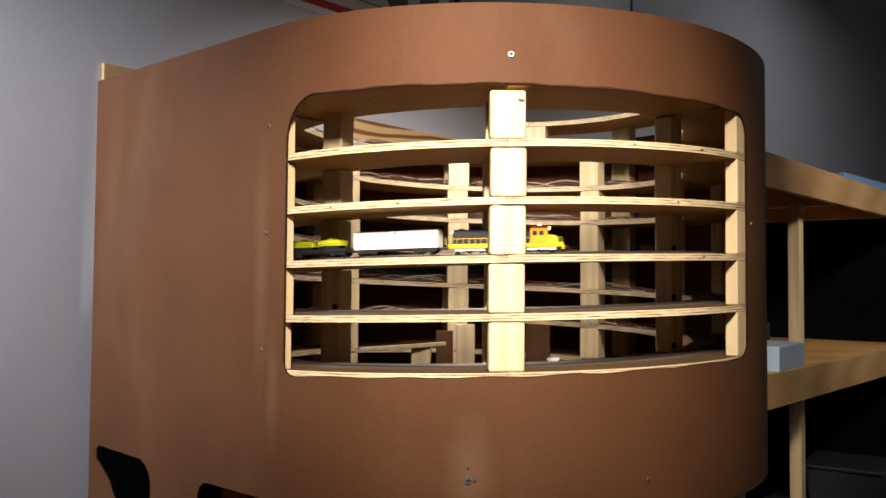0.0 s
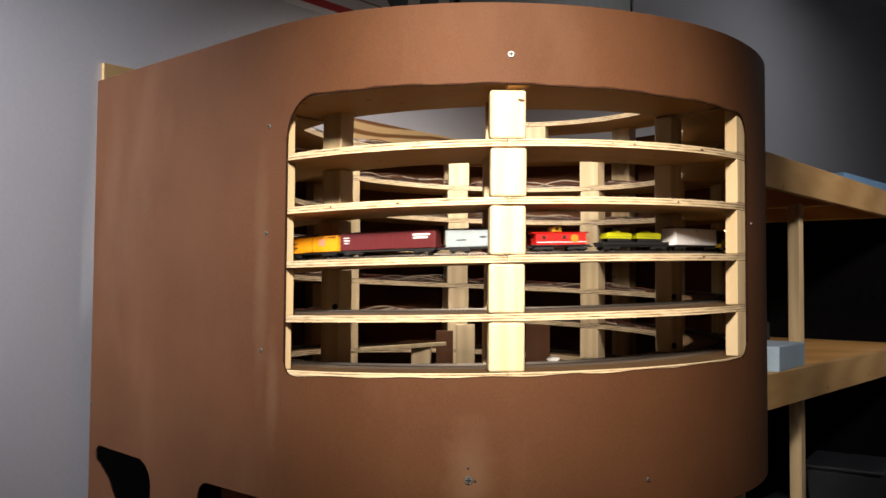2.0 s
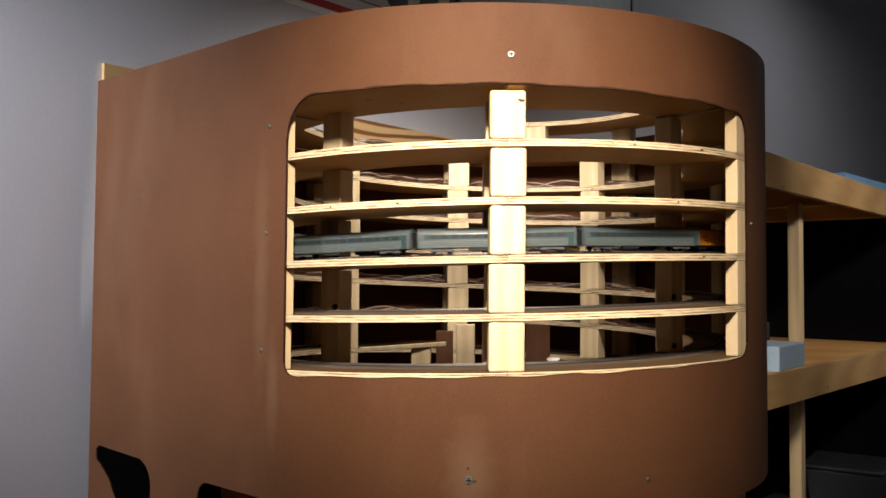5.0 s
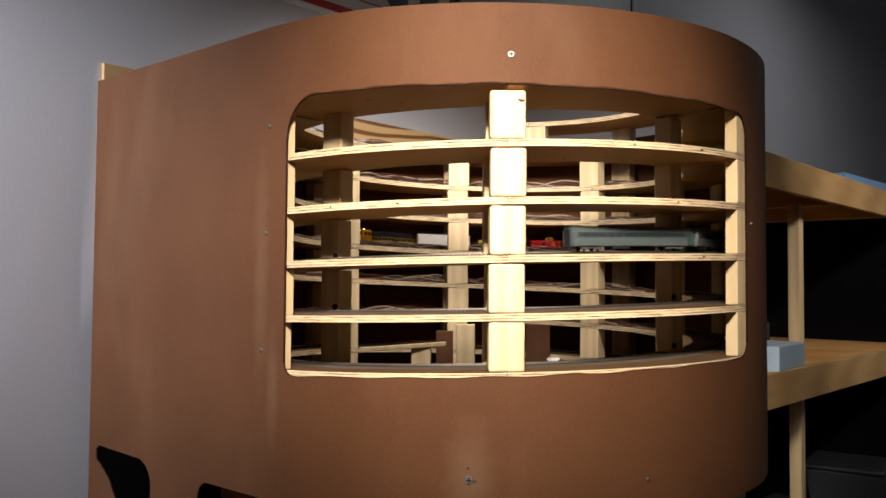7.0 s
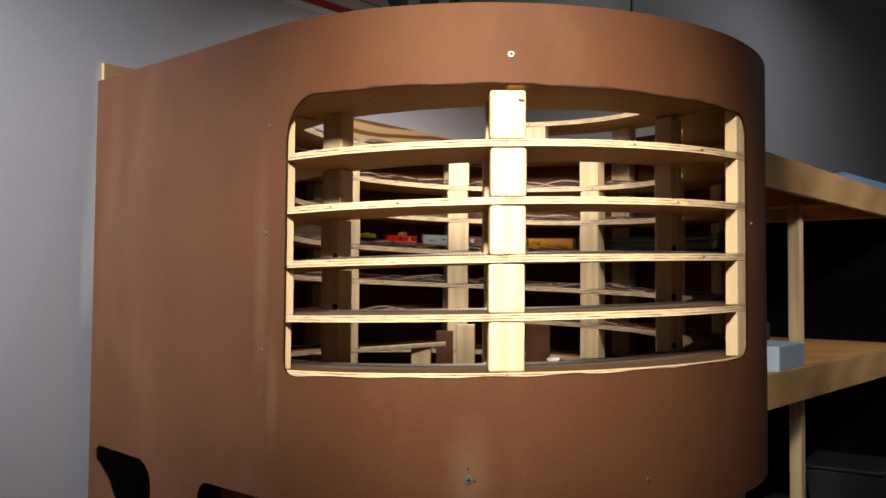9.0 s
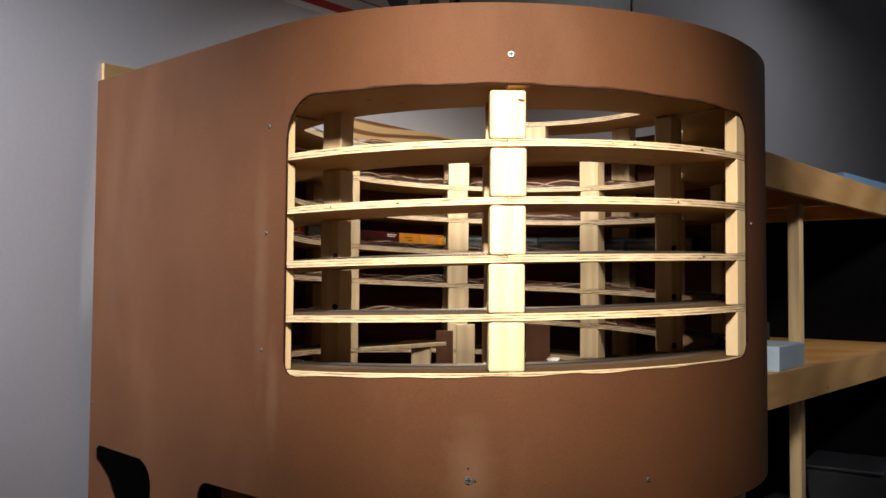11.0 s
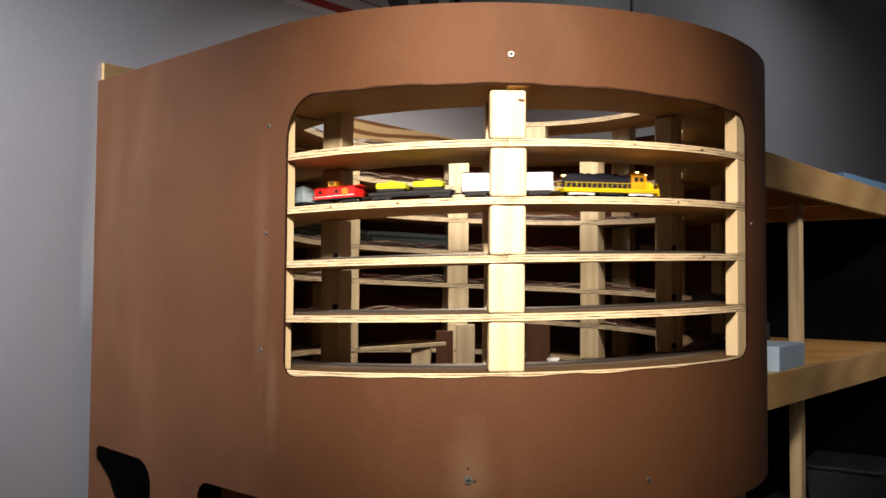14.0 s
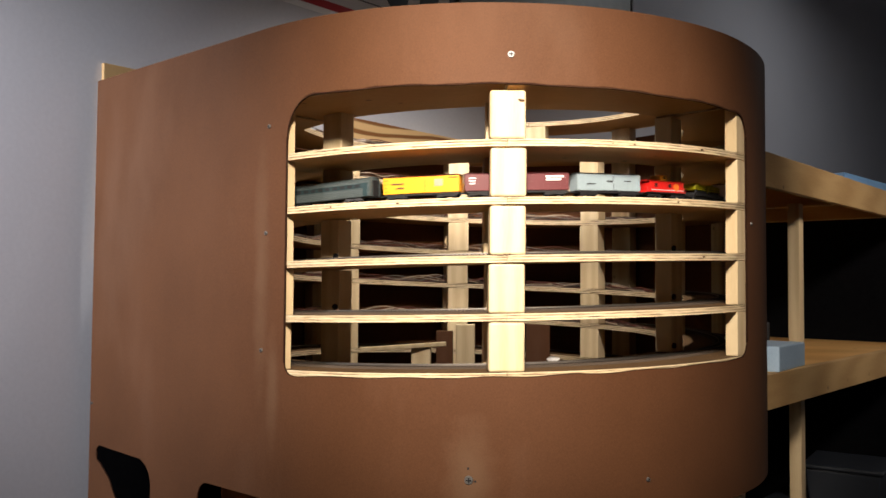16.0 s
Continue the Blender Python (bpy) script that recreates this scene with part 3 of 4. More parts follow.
def build_backing():
    """Behind the spiral: a bent hardboard sheet, a plywood board along the wall, and added black sheets for shade."""
    bm = bmesh.new()
    rows = []
    for i in range(49):
        a = 112 + (262 - 112) * i / 48
        rows.append([bm.verts.new(ring(r, a, z)) for r, z in ((0.691, H - 0.80), (0.691, H + 0.460), (0.6942, H + 0.460), (0.6942, H - 0.80))])
    for p, q in zip(rows, rows[1:]):
        for j in range(4):
            bm.faces.new((p[j], p[(j + 1) % 4], q[(j + 1) % 4], q[j]))
    bm.faces.new(rows[0]), bm.faces.new(rows[-1][::-1])
    bmesh.ops.recalc_face_normals(bm, faces=bm.faces)
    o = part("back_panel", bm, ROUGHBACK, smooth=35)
    tagged(o, "dark brown hardboard sheet bent behind the helix", "panel")
    b = part("plywood_board", box(-0.545, 0.60, -0.009, 0.009, -0.19, 0.19, bevel=0.001), PLY_BACK, m=in_room(-0.045, 1.42, H + 0.355, 90))
    tagged(b, "fir plywood board with bold grain along the wall", "board")
    # added black sheet: stands in for the shade seen through the skin's hole
    h = part("lower_panel", box(-0.565, 0.60, -0.0016, 0.0016, 0.0, H + 0.13), SHADEBLACK, m=in_room(-0.050, 0.60, 0, 90))
    tagged(h, "added black sheet that stands in for the shade behind the skin's hole", "panel")
    # added black sheets: the darkness deep between and below the shelves
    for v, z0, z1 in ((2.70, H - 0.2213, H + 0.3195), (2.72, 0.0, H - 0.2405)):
        e = part("end_panel", box(0.03, 1.19, -0.0016, 0.0016, z0, z1), SHADEBLACK, m=in_room(0, v, 0))
        tagged(e, "added black sheet that stands in for the shade deep in the shelf bay", "panel", "end panels")
    c = part("wall_cleat", box(-0.006, 0.006, -0.07, 0.05, 0.05, 0.556, bevel=0.002), PINE_LONG, m=in_room(-0.0485, 0.100, H))
    tagged(c, "thin upright pine cleat fixed to the wall", "board")


build_backing()

# ---- the benchwork along the wall ----
BLUEFOAM = mottled("blue_foam", (0.11, 0.25, 0.48), (0.16, 0.33, 0.57), freq=120, coarse=8, rough=0.7, bump=0.15)
PALEFOAM = mottled("pale_foam", (0.36, 0.52, 0.70), (0.48, 0.63, 0.80), freq=150, coarse=9, rough=0.7, bump=0.2)
REDPLASTIC = plain("red_plastic", (0.55, 0.03, 0.02), 0.4)
BINGREY = plain("bin_grey", (0.022, 0.027, 0.036), 0.5)


def shelf_deck(z0, z1):
    pts = [Vector((ROOM @ Vector((1.211, 1.13, 0)))[:2])]
    pts += [Vector(ring(0.722, a, 0)[:2]) for a in range(94, 161, 6)]
    pts += [Vector((ROOM @ Vector(p))[:2]) for p in ((0.02, 1.40, 0), (0.02, 4.3, 0), (1.211, 4.3, 0))]
    bm = bmesh.new()
    f = bm.faces.new([bm.verts.new((p.x, p.y, z0)) for p in pts])
    r = bmesh.ops.extrude_face_region(bm, geom=[f])
    bmesh.ops.translate(bm, vec=(0, 0, z1 - z0), verts=[v for v in r["geom"] if isinstance(v, bmesh.types.BMVert)])
    bmesh.ops.recalc_face_normals(bm, faces=bm.faces)
    return bm


def build_benchwork():
    for low, label in ((H + 0.250, "upper pine and plywood layout shelf beside the helix"), (H - 0.310, "lower pine and plywood layout shelf beside the helix")):
        s = empty("layout_shelf", Matrix(), label, "shelf", "layout shelves")
        part("front_board", box(-1.05, 1.05, -0.0095, 0.0095, 0, 0.089, bevel=0.002), PINE_LONG, s, m=in_room(1.2215, 2.14, low, 90))
        part("front_board", box(-0.55, 0.55, -0.0095, 0.0095, 0, 0.089, bevel=0.002), PINE_LONG, s, m=in_room(1.2215, 3.745, low, 90))
        part("deck", shelf_deck(low + 0.070, low + 0.0885), PLY_FACE, s)
        for v in (1.75, 2.35, 3.00, 3.55):
            part("joist", box(-0.55, 0.55, -0.019, 0.019, 0, 0.069, bevel=0.002), PINE_LONG, s, m=in_room(0.655, v, low + 0.0005))
    for u, v in ((1.130, 1.63), (1.150, 2.95), (0.10, 1.53), (0.10, 2.95)):
        for z0, z1 in ((0.0, H - 0.310), (H - 0.2213, H + 0.250)):
            p = part("post", box(-0.018, 0.018, -0.018, 0.018, z0, z1, bevel=0.003), PINE, m=in_room(u, v, 0))
            tagged(p, "square pine post carrying the layout shelves", "post", "shelf posts")
    for x, y in ((0.52, -0.30), (-0.40, -0.42), (-0.52, 0.30), (0.40, 0.48)):
        leg = part("helix_leg", box(-0.019, 0.019, -0.045, 0.045, 0, deck_z(PHI0) - 0.02, bevel=0.003), PINE, m=pose(x, y, 0, 0, 0, math.degrees(math.atan2(x, -y))))
        tagged(leg, "upright pine leg under the helix", "leg", "helix legs")
    f = part("foam_block", box(-0.055, 0.055, -0.125, 0.125, 0, 0.066, bevel=0.004), PALEFOAM, m=in_room(1.168, 1.32, H - 0.2215, 4))
    tagged(f, "pale blue foam block on the lower shelf", "foam block")
    f = part("foam_sheet", box(-0.30, 0.30, -0.8, 0.8, 0, 0.062, bevel=0.002), BLUEFOAM, m=in_room(0.87, 2.96, H + 0.3387, -3))
    tagged(f, "blue insulation foam sheet lying on the upper shelf", "foam sheet")
    f = part("foam_sheet", box(-0.26, 0.26, -0.5, 0.5, 0, 0.040, bevel=0.002), BLUEFOAM, m=in_room(0.80, 3.00, H + 0.4007, -6))
    tagged(f, "smaller blue insulation foam sheet stacked on another", "foam sheet")
    r = part("red_box", box(-0.03, 0.03, -0.04, 0.04, 0, 0.030, bevel=0.004), REDPLASTIC, m=in_room(0.93, 1.40, H - 0.2213, 20))
    tagged(r, "small red plastic box on the lower shelf", "box")
    k = empty("control_box", in_room(0.80, 1.98, H - 0.2213, 30), "black plastic control box in the dark of the shelf", "electronic box")
    part("case", box(-0.09, 0.09, -0.16, 0.16, 0.004, 0.10, bevel=0.008), BLACK, k)
    part("trim_strip", box(0.0895, 0.0925, -0.05, 0.05, 0.060, 0.067, bevel=0.001), STEEL, k, "thin bright metal strip")
    for y in (-0.13, 0.13):
        part("foot", cyl(0.012, 0.006, 12, m=pose(0, y, 0.003)), BLACK, k)
    sh = part("plank", box(-0.27, 0.27, -0.27, 0.27, 0, 0.019, bevel=0.002), BINGREY, m=in_room(1.07, 2.40, 0.58))
    tagged(sh, "low grey-painted plank under the shelves", "shelf")
    for u in (0.85, 1.29):
        for v in (2.18, 2.62):
            q = part("trestle_post", box(-0.019, 0.019, -0.019, 0.019, 0, 0.5795, bevel=0.003), PINE, m=in_room(u, v, 0))
            tagged(q, "short pine post under the low plank", "post", "trestle posts")
    t = empty("storage_bin", in_room(1.05, 2.42, 0.5995, 8), "dark grey plastic storage bin on the low plank", "bin")
    part("tub", extrude_profile([(-0.11, 0.0), (0.11, 0.0), (0.13, 0.13), (-0.13, 0.13)], -0.15, 0.15, 0.008), BINGREY, t)
    part("lid", box(-0.138, 0.138, -0.158, 0.158, 0.130, 0.146, bevel=0.006), BINGREY, t)


build_benchwork()

# ---- posters on the wall ----
PAPER = mottled("paper", (0.74, 0.74, 0.74), (0.80, 0.80, 0.80), freq=40, rough=0.5, bump=0.0)
INKRED = plain("ink_red", (0.42, 0.015, 0.02), 0.45)
INKBLACK = plain("ink_black", (0.02, 0.02, 0.022), 0.45)
INKGREEN = mottled("ink_green", (0.035, 0.055, 0.03), (0.11, 0.13, 0.085), freq=14, coarse=5, rough=0.4, bump=0.0)


def build_posters():
    p = empty("poster", in_room(-0.0545, 1.155, H + 0.865, 90), "white poster with a red lower band and black figures", "poster")
    part("sheet", box(-0.60, 0.60, -0.0012, 0.0, 0.0, 0.62), PAPER, p)
    part("band", box(-0.60, 0.42, -0.0022, -0.0012, 0.020, 0.046), INKRED, p, "red printed band")
    part("line", box(-0.35, 0.30, -0.0022, -0.0012, 0.085, 0.089), INKBLACK, p, "thin black printed line")
    for x, w, z, h in ((-0.30, 0.16, 0.10, 0.07), (-0.11, 0.13, 0.088, 0.10), (0.06, 0.12, 0.105, 0.12), (0.22, 0.10, 0.09, 0.20), (-0.2, 0.3, 0.22, 0.12)):
        bm = bmesh.new()
        rr = random.Random(int(1000 * (x + 1)))
        n = 11
        f = bm.faces.new([bm.verts.new((x + w / 2 + w / 2 * rr.uniform(0.7, 1.1) * math.cos(2 * math.pi * k / n), -0.0017, z + h / 2 + h / 2 * rr.uniform(0.7, 1.1) * math.sin(2 * math.pi * k / n))) for k in range(n)])
        part("printed_shape", bm, INKBLACK, p, "irregular black printed shape")
    g = empty("picture", in_room(-0.0545, 2.11, H + 1.02, 90), "dark green framed picture on the wall", "picture")
    part("print", box(-0.66, 0.66, -0.006, 0.0, 0.012, 0.60), INKGREEN, g)
    for a, b, c, d in ((-0.68, 0.68, 0.0, 0.014), (-0.68, 0.68, 0.60, 0.614)):
        part("frame_bar", box(a, b, -0.012, 0.0, c, d, bevel=0.002), INKBLACK, g)
    for x in (-0.68, 0.666):
        part("frame_bar", box(x, x + 0.014, -0.012, 0.0, 0.0145, 0.5995, bevel=0.002), INKBLACK, g)


build_posters()

# ---- wires and odd pieces inside the spiral ----
WIRE = [plain("wire_brown", (0.05, 0.025, 0.016), 0.5), plain("wire_tan", (0.40, 0.31, 0.22), 0.5), plain("wire_red", (0.10, 0.028, 0.02), 0.5), plain("wire_grey", (0.14, 0.115, 0.095), 0.5)]


def build_wires():
    rnd = random.Random(11)
    for turn in range(-4, 2):
        w = empty("wire_bundle", Matrix(), "loose brown and cream feeder wires along the deck edge", "wires", "feeder wires")
        for k in range(11):
            a0, a1 = rnd.uniform(114, 126), rnd.uniform(232, 262)
            ph = [rnd.uniform(0, 6.28) for _ in range(4)]
            pts = []
            n = 90
            for i in range(n + 1):
                a = a0 + (a1 - a0) * i / n
                lift = max(0.0, 0.004 * (k % 3) + 0.009 * math.sin(a * 0.11 + ph[0]) + 0.005 * math.sin(a * 0.31 + ph[1]) + 0.002) * math.sin(math.pi * i / n) ** 0.3
                r = R_IN + 0.008 + 0.0014 * k + 0.006 * math.sin(a * 0.17 + ph[2]) + 0.002 * math.sin(a * 0.8 + ph[3])
                near = min(abs((a - b + 180) % 360 - 180) for b in (p[1] for p in STACKS))
                if near < 6.5:
                    t = 1 - max(0, near - 4.0) / 2.5 if near > 4.0 else 1
                    r += t * (R_IN + 0.0425 + 0.0012 * k - r)
                pts.append(ring(r, a, deck_z(a + 360 * turn) + 0.0015 + lift))
            part("wire", tube(pts, 0.0014 + 0.0004 * (k % 4 == 1), 5), WIRE[(k + turn) % 4], w)


build_wires()


def build_odds():
    # a cleat and two short posts low inside the spiral
    c = part("inner_cleat", box(-0.115, 0.115, -0.009, 0.009, -0.0055, 0.0055, bevel=0.0015), PINE, m=pose(-0.205, 0.115, H - 0.170, 0, -4, 6))
    tagged(c, "pale pine cleat low inside the helix", "batten")
    for x, y, z1, w in ((-0.158, 0.135, -0.172, 0.026), (-0.040, 0.20, -0.112, 0.026)):
        p = part("inner_post", box(-w, w, -0.019, 0.019, H - 0.62 - H, z1, bevel=0.003), PINE, m=pose(x, y, H))
        tagged(p, "short pine post low inside the helix", "post", "inner posts")
    for x, y, z1, w in ((-0.100, 0.26, -0.134, 0.024), (0.175, 0.42, -0.122, 0.036)):
        p = part("inner_post", box(-w, w, -0.009, 0.009, -0.62, z1, bevel=0.002), HARDBOARD, m=pose(x, y, H))
        tagged(p, "brown hardboard upright low inside the helix", "board", "inner boards")
    for y in (0.26, 0.42):
        q = part("foot_beam", box(-0.60, 0.60, -0.019, 0.019, -0.045, 0.045, bevel=0.003), PINE_LONG, m=pose(0, y, H - 0.6655))
        tagged(q, "pine beam under the hardboard uprights", "beam")
    b = part("cross_beam", box(-0.60, 0.60, -0.019, 0.019, -0.045, 0.045, bevel=0.003), PINE_LONG, m=pose(0, 0.17, H - 0.6655))
    tagged(b, "pine beam across the foot of the helix", "beam")
    bm = bmesh.new()
    bmesh.ops.create_icosphere(bm, subdivisions=2, radius=0.011)
    rr = random.Random(3)
    for v in bm.verts:
        v.co = Vector((v.co.x * 1.1, v.co.y * 0.7, max(-0.006, v.co.z * 0.55))) * rr.uniform(0.75, 1.15)
    o = ring(0.553, 14.6, deck_z(14.6 - 1440) + 0.0090)
    tagged(part("paper_scrap", bm, PAPER, m=Matrix.Translation(o)), "small crumpled scrap of white paper on the deck", "paper scrap")


build_odds()

# ---- the train ----
YELLOW = plain("loco_yellow", (0.60, 0.43, 0.010), 0.35)
CABORANGE = plain("cab_orange", (0.70, 0.31, 0.010), 0.35)
NAVY = plain("loco_navy", (0.0035, 0.004, 0.012), 0.65)
SILVER = plain("truck_silver", (0.60, 0.60, 0.60), 0.45)
WHITE = plain("car_white", (0.86, 0.86, 0.88), 0.4, vary=0.03)
LIME = plain("machine_yellow", (0.52, 0.55, 0.012), 0.35)
CABRED = plain("caboose_red", (0.62, 0.015, 0.012), 0.35)
AMBER = plain("cupola_amber", (0.60, 0.32, 0.015), 0.4)
EMBLEM = plain("emblem_orange", (0.85, 0.20, 0.02), 0.4)
PALEGREY = plain("car_silver", (0.27, 0.34, 0.37), 0.4)
MAROON = plain("car_maroon", (0.105, 0.013, 0.016), 0.4)
REEFER = plain("reefer_orange", (0.86, 0.36, 0.012), 0.4)
PINK = plain("emblem_pink", (0.80, 0.30, 0.22), 0.4)
COACH = plain("coach_grey", (0.058, 0.074, 0.074), 0.33, vary=0.06)
COACHLOW = plain("coach_lower", (0.095, 0.118, 0.118), 0.33, vary=0.06)
COACHDARK = plain("coach_band", (0.03, 0.055, 0.06), 0.25)
ROOFDARK = plain("roof_dark", (0.05, 0.05, 0.055), 0.6)
HEADLIGHT = glow("headlight_glow", (1.0, 0.62, 0.24), 9.0)

RAILTOP = 0.0078


def truck(parent, x, side_mat, wheel_gap=0.026, axles=2):
    """A bogie with side frames, axle boxes and wheels."""
    half = wheel_gap * (axles - 1) / 2
    for s in (-1, 1):
        bm = extrude_profile([(-half - 0.008, 0.0035), (-half - 0.004, 0.0085), (half + 0.004, 0.0085), (half + 0.008, 0.0035), (half - 0.002, 0.0025), (0.004, 0.0045), (-0.004, 0.0045), (-half + 0.002, 0.0025)], s * 0.0112 - 0.001, s * 0.0112 + 0.001, 0.0004)
        t = part("truck_frame", bm, side_mat, parent, m=pose(x, 0, 0))
        for k in range(axles):
            ax = -half + k * wheel_gap
            part("axle_box", box(-0.0022, 0.0022, -0.0012, 0.0012, 0.0032, 0.0078, bevel=0.0005), side_mat, t, m=pose(ax, s * 0.0122, 0))
    for k in range(axles):
        ax = x - half + k * wheel_gap
        for s in (-1, 1):
            part("wheel", cyl(0.0052, 0.003, 16, bevel=0.0006), BLACK, parent, m=pose(ax, s * 0.0083, 0.0052, 90))


def coupler(parent, x):
    part("coupler", box(x - 0.006, x + 0.006, -0.0015, 0.0015, 0.0075, 0.0105, bevel=0.0005), BLACK, parent)


def car_frame(parent, half, z=0.0095, w=0.0135):
    part("underframe", box(-half, half, -w, w, z - 0.002, z + 0.002, bevel=0.0006), BLACK, parent)
    for s in (-1, 1):
        coupler(parent, s * (half + 0.0045))


def bars(parent, spots, material, side_y, label):
    """Writing too small to read, as flat bars on both sides: x, z, length, height."""
    for s in (-1, 1):
        for x, z, l, h in spots:
            part("lettering", box(s * x - l / 2, s * x + l / 2, s * side_y - 0.0002, s * side_y + 0.0002, z - h / 2, z + h / 2), material, parent, label)


def boxcar(name, length, body_mat, roof_mat, label, category, top=0.0455, ribs=14, door=True, end_mat=None):
    c = empty(name, Matrix(), label, category, "train cars")
    h = length / 2
    w = 0.0160
    part("body", section_x([(-w, 0.0115), (w, 0.0115), (w, top - 0.003), (-w, top - 0.003)], -h, h, 0.0007), body_mat, c)
    part("roof", section_x([(-w - 0.0007, top - 0.003), (w + 0.0007, top - 0.003), (w * 0.5, top - 0.0006), (0, top), (-w * 0.5, top - 0.0006)], -h - 0.0005, h + 0.0005, 0.0003), roof_mat, c)
    part("running_board", box(-h + 0.004, h - 0.004, -0.003, 0.003, top - 0.0002, top + 0.001, bevel=0.0002), roof_mat, c)
    for s in (-1, 1):
        for k in range(ribs):
            x = -h + (k + 0.5) * length / ribs
            if door and abs(x) < 0.016:
                continue
            part("rib", box(-0.0006, 0.0006, -0.0003, 0.0003, 0.0125, top - 0.0042), body_mat, c, m=pose(x, s * (w + 0.0002), 0))
        if door:
            d = part("door", box(-0.0145, 0.0145, -0.0005, 0.0005, 0.0125, top - 0.0045, bevel=0.0003), body_mat, c, m=pose(0, s * (w + 0.0004), 0))
            part("door_bar", box(-0.0003, 0.0003, -0.0004, 0.0004, 0.014, top - 0.006), BLACK, d, m=pose(0.008, s * 0.0006, 0))
        part("sill_step", box(-0.003, 0.003, -0.0006, 0.0006, 0.0055, 0.0115, bevel=0.0003), BLACK, c, m=pose(h - 0.006, s * 0.0145, 0))
        for k in range(4):
            part("ladder_rung", box(-0.0035, 0.0035, -0.0003, 0.0003, -0.0003, 0.0003), end_mat or body_mat, c, m=pose(-h + 0.006, s * (w + 0.0007), 0.016 + k * 0.007))
    car_frame(c, h - 0.002)
    for s in (-1, 1):
        truck(c, s * (h - 0.026), BLACK)
    return c


def diesel():
    c = empty("locomotive", Matrix(), "yellow and navy model diesel locomotive with an orange cab", "locomotive", "train cars")
    h = 0.1065
    part("walkway", box(-h, h, -0.0155, 0.0155, 0.0120, 0.0165, bevel=0.0007), YELLOW, c)
    part("side_sill", box(-h + 0.002, h - 0.002, -0.0150, 0.0150, 0.0085, 0.0120, bevel=0.0005), YELLOW, c)
    part("hood", section_x([(-0.0095, 0.0165), (0.0095, 0.0165), (0.0095, 0.0395), (0.0065, 0.0430), (-0.0065, 0.0430), (-0.0095, 0.0395)], -h + 0.010, 0.046, 0.0008), NAVY, c, "dark navy long hood")
    for k in range(3):
        part("roof_fan", cyl(0.0062, 0.002, 18, bevel=0.0005), NAVY, c, m=pose(-0.080 + 0.018 * k, 0, 0.0440))
    part("dynamic_brake", box(-0.028, 0.002, -0.0110, 0.0110, 0.0355, 0.0455, bevel=0.001), NAVY, c)
    part("exhaust", box(0.012, 0.022, -0.003, 0.003, 0.043, 0.0465, bevel=0.0005), NAVY, c)
    cab = part("cab", section_x([(-0.0150, 0.0165), (0.0150, 0.0165), (0.0150, 0.0415), (0.0085, 0.0478), (-0.0085, 0.0478), (-0.0150, 0.0415)], 0.046, 0.078, 0.0012), CABORANGE, c, "orange painted cab")
    for s in (-1, 1):
        for x in (0.054, 0.066):
            part("cab_window", box(-0.0045, 0.0045, -0.0004, 0.0004, 0.0300, 0.0385, bevel=0.0002), BLACK, cab, m=pose(x, s * 0.0151, 0))
        part("windshield", box(0.0779, 0.0784, s * 0.0065 - 0.0045, s * 0.0065 + 0.0045, 0.0315, 0.0395), BLACK, cab)
    part("number_box", box(0.0765, 0.0815, -0.0065, 0.0065, 0.0415, 0.0465, bevel=0.0006), CABORANGE, c)
    for s in (-1, 1):
        part("headlight", cyl(0.0024, 0.0035, 14, m=pose(0.0825, s * 0.0032, 0.0440, 0, 90)), HEADLIGHT, c, "glowing warm headlight")
    part("cab_beacon", cyl(0.0026, 0.0030, 14, m=pose(0.064, -0.004, 0.0492)), HEADLIGHT, c, "glowing warm roof lamp")
    part("nose", extrude_profile([(0.0785, 0.0165), (0.0975, 0.0165), (0.0975, 0.0255), (0.0935, 0.0300), (0.0785, 0.0315)], -0.0100, 0.0100, 0.0012), YELLOW, c)
    part("pilot", extrude_profile([(h - 0.002, 0.0035), (h + 0.002, 0.0045), (h + 0.001, 0.0120), (h - 0.003, 0.0120)], -0.0140, 0.0140, 0.0005), YELLOW, c)
    part("rear_light", cyl(0.0020, 0.003, 12, m=pose(-h + 0.0088, 0, 0.0395, 0, 90)), HEADLIGHT, c)
    for s in (-1, 1):
        part("handrail", tube([(-h + 0.004, s * 0.0152, 0.0262), (0.045, s * 0.0152, 0.0262)], 0.0006, 6), YELLOW, c)
        for k in range(14):
            part("stanchion", box(-0.0004, 0.0004, -0.0004, 0.0004, 0.0165, 0.0262), YELLOW, c, m=pose(-h + 0.005 + k * 0.0112, s * 0.0152, 0))
        for k in range(11):
            part("vent", box(-0.0040, 0.0040, -0.0003, 0.0003, 0.0185, 0.0245), BLACK, c, m=pose(-h + 0.020 + k * 0.0115, s * 0.0097, 0))
        part("end_rail", tube([(h - 0.003, s * 0.014, 0.0165), (h - 0.003, s * 0.014, 0.027), (h - 0.003, s * 0.005, 0.027)], 0.0006, 6), YELLOW, c)
    part("fuel_tank", section_x([(-0.012, 0.0085), (0.012, 0.0085), (0.0135, 0.0045), (0.010, 0.0025), (-0.010, 0.0025), (-0.0135, 0.0045)], -0.026, 0.026, 0.0006), BLACK, c)
    for s in (-1, 1):
        truck(c, s * 0.066, SILVER, 0.0215, 3)
        coupler(c, s * (h + 0.006))
    return c


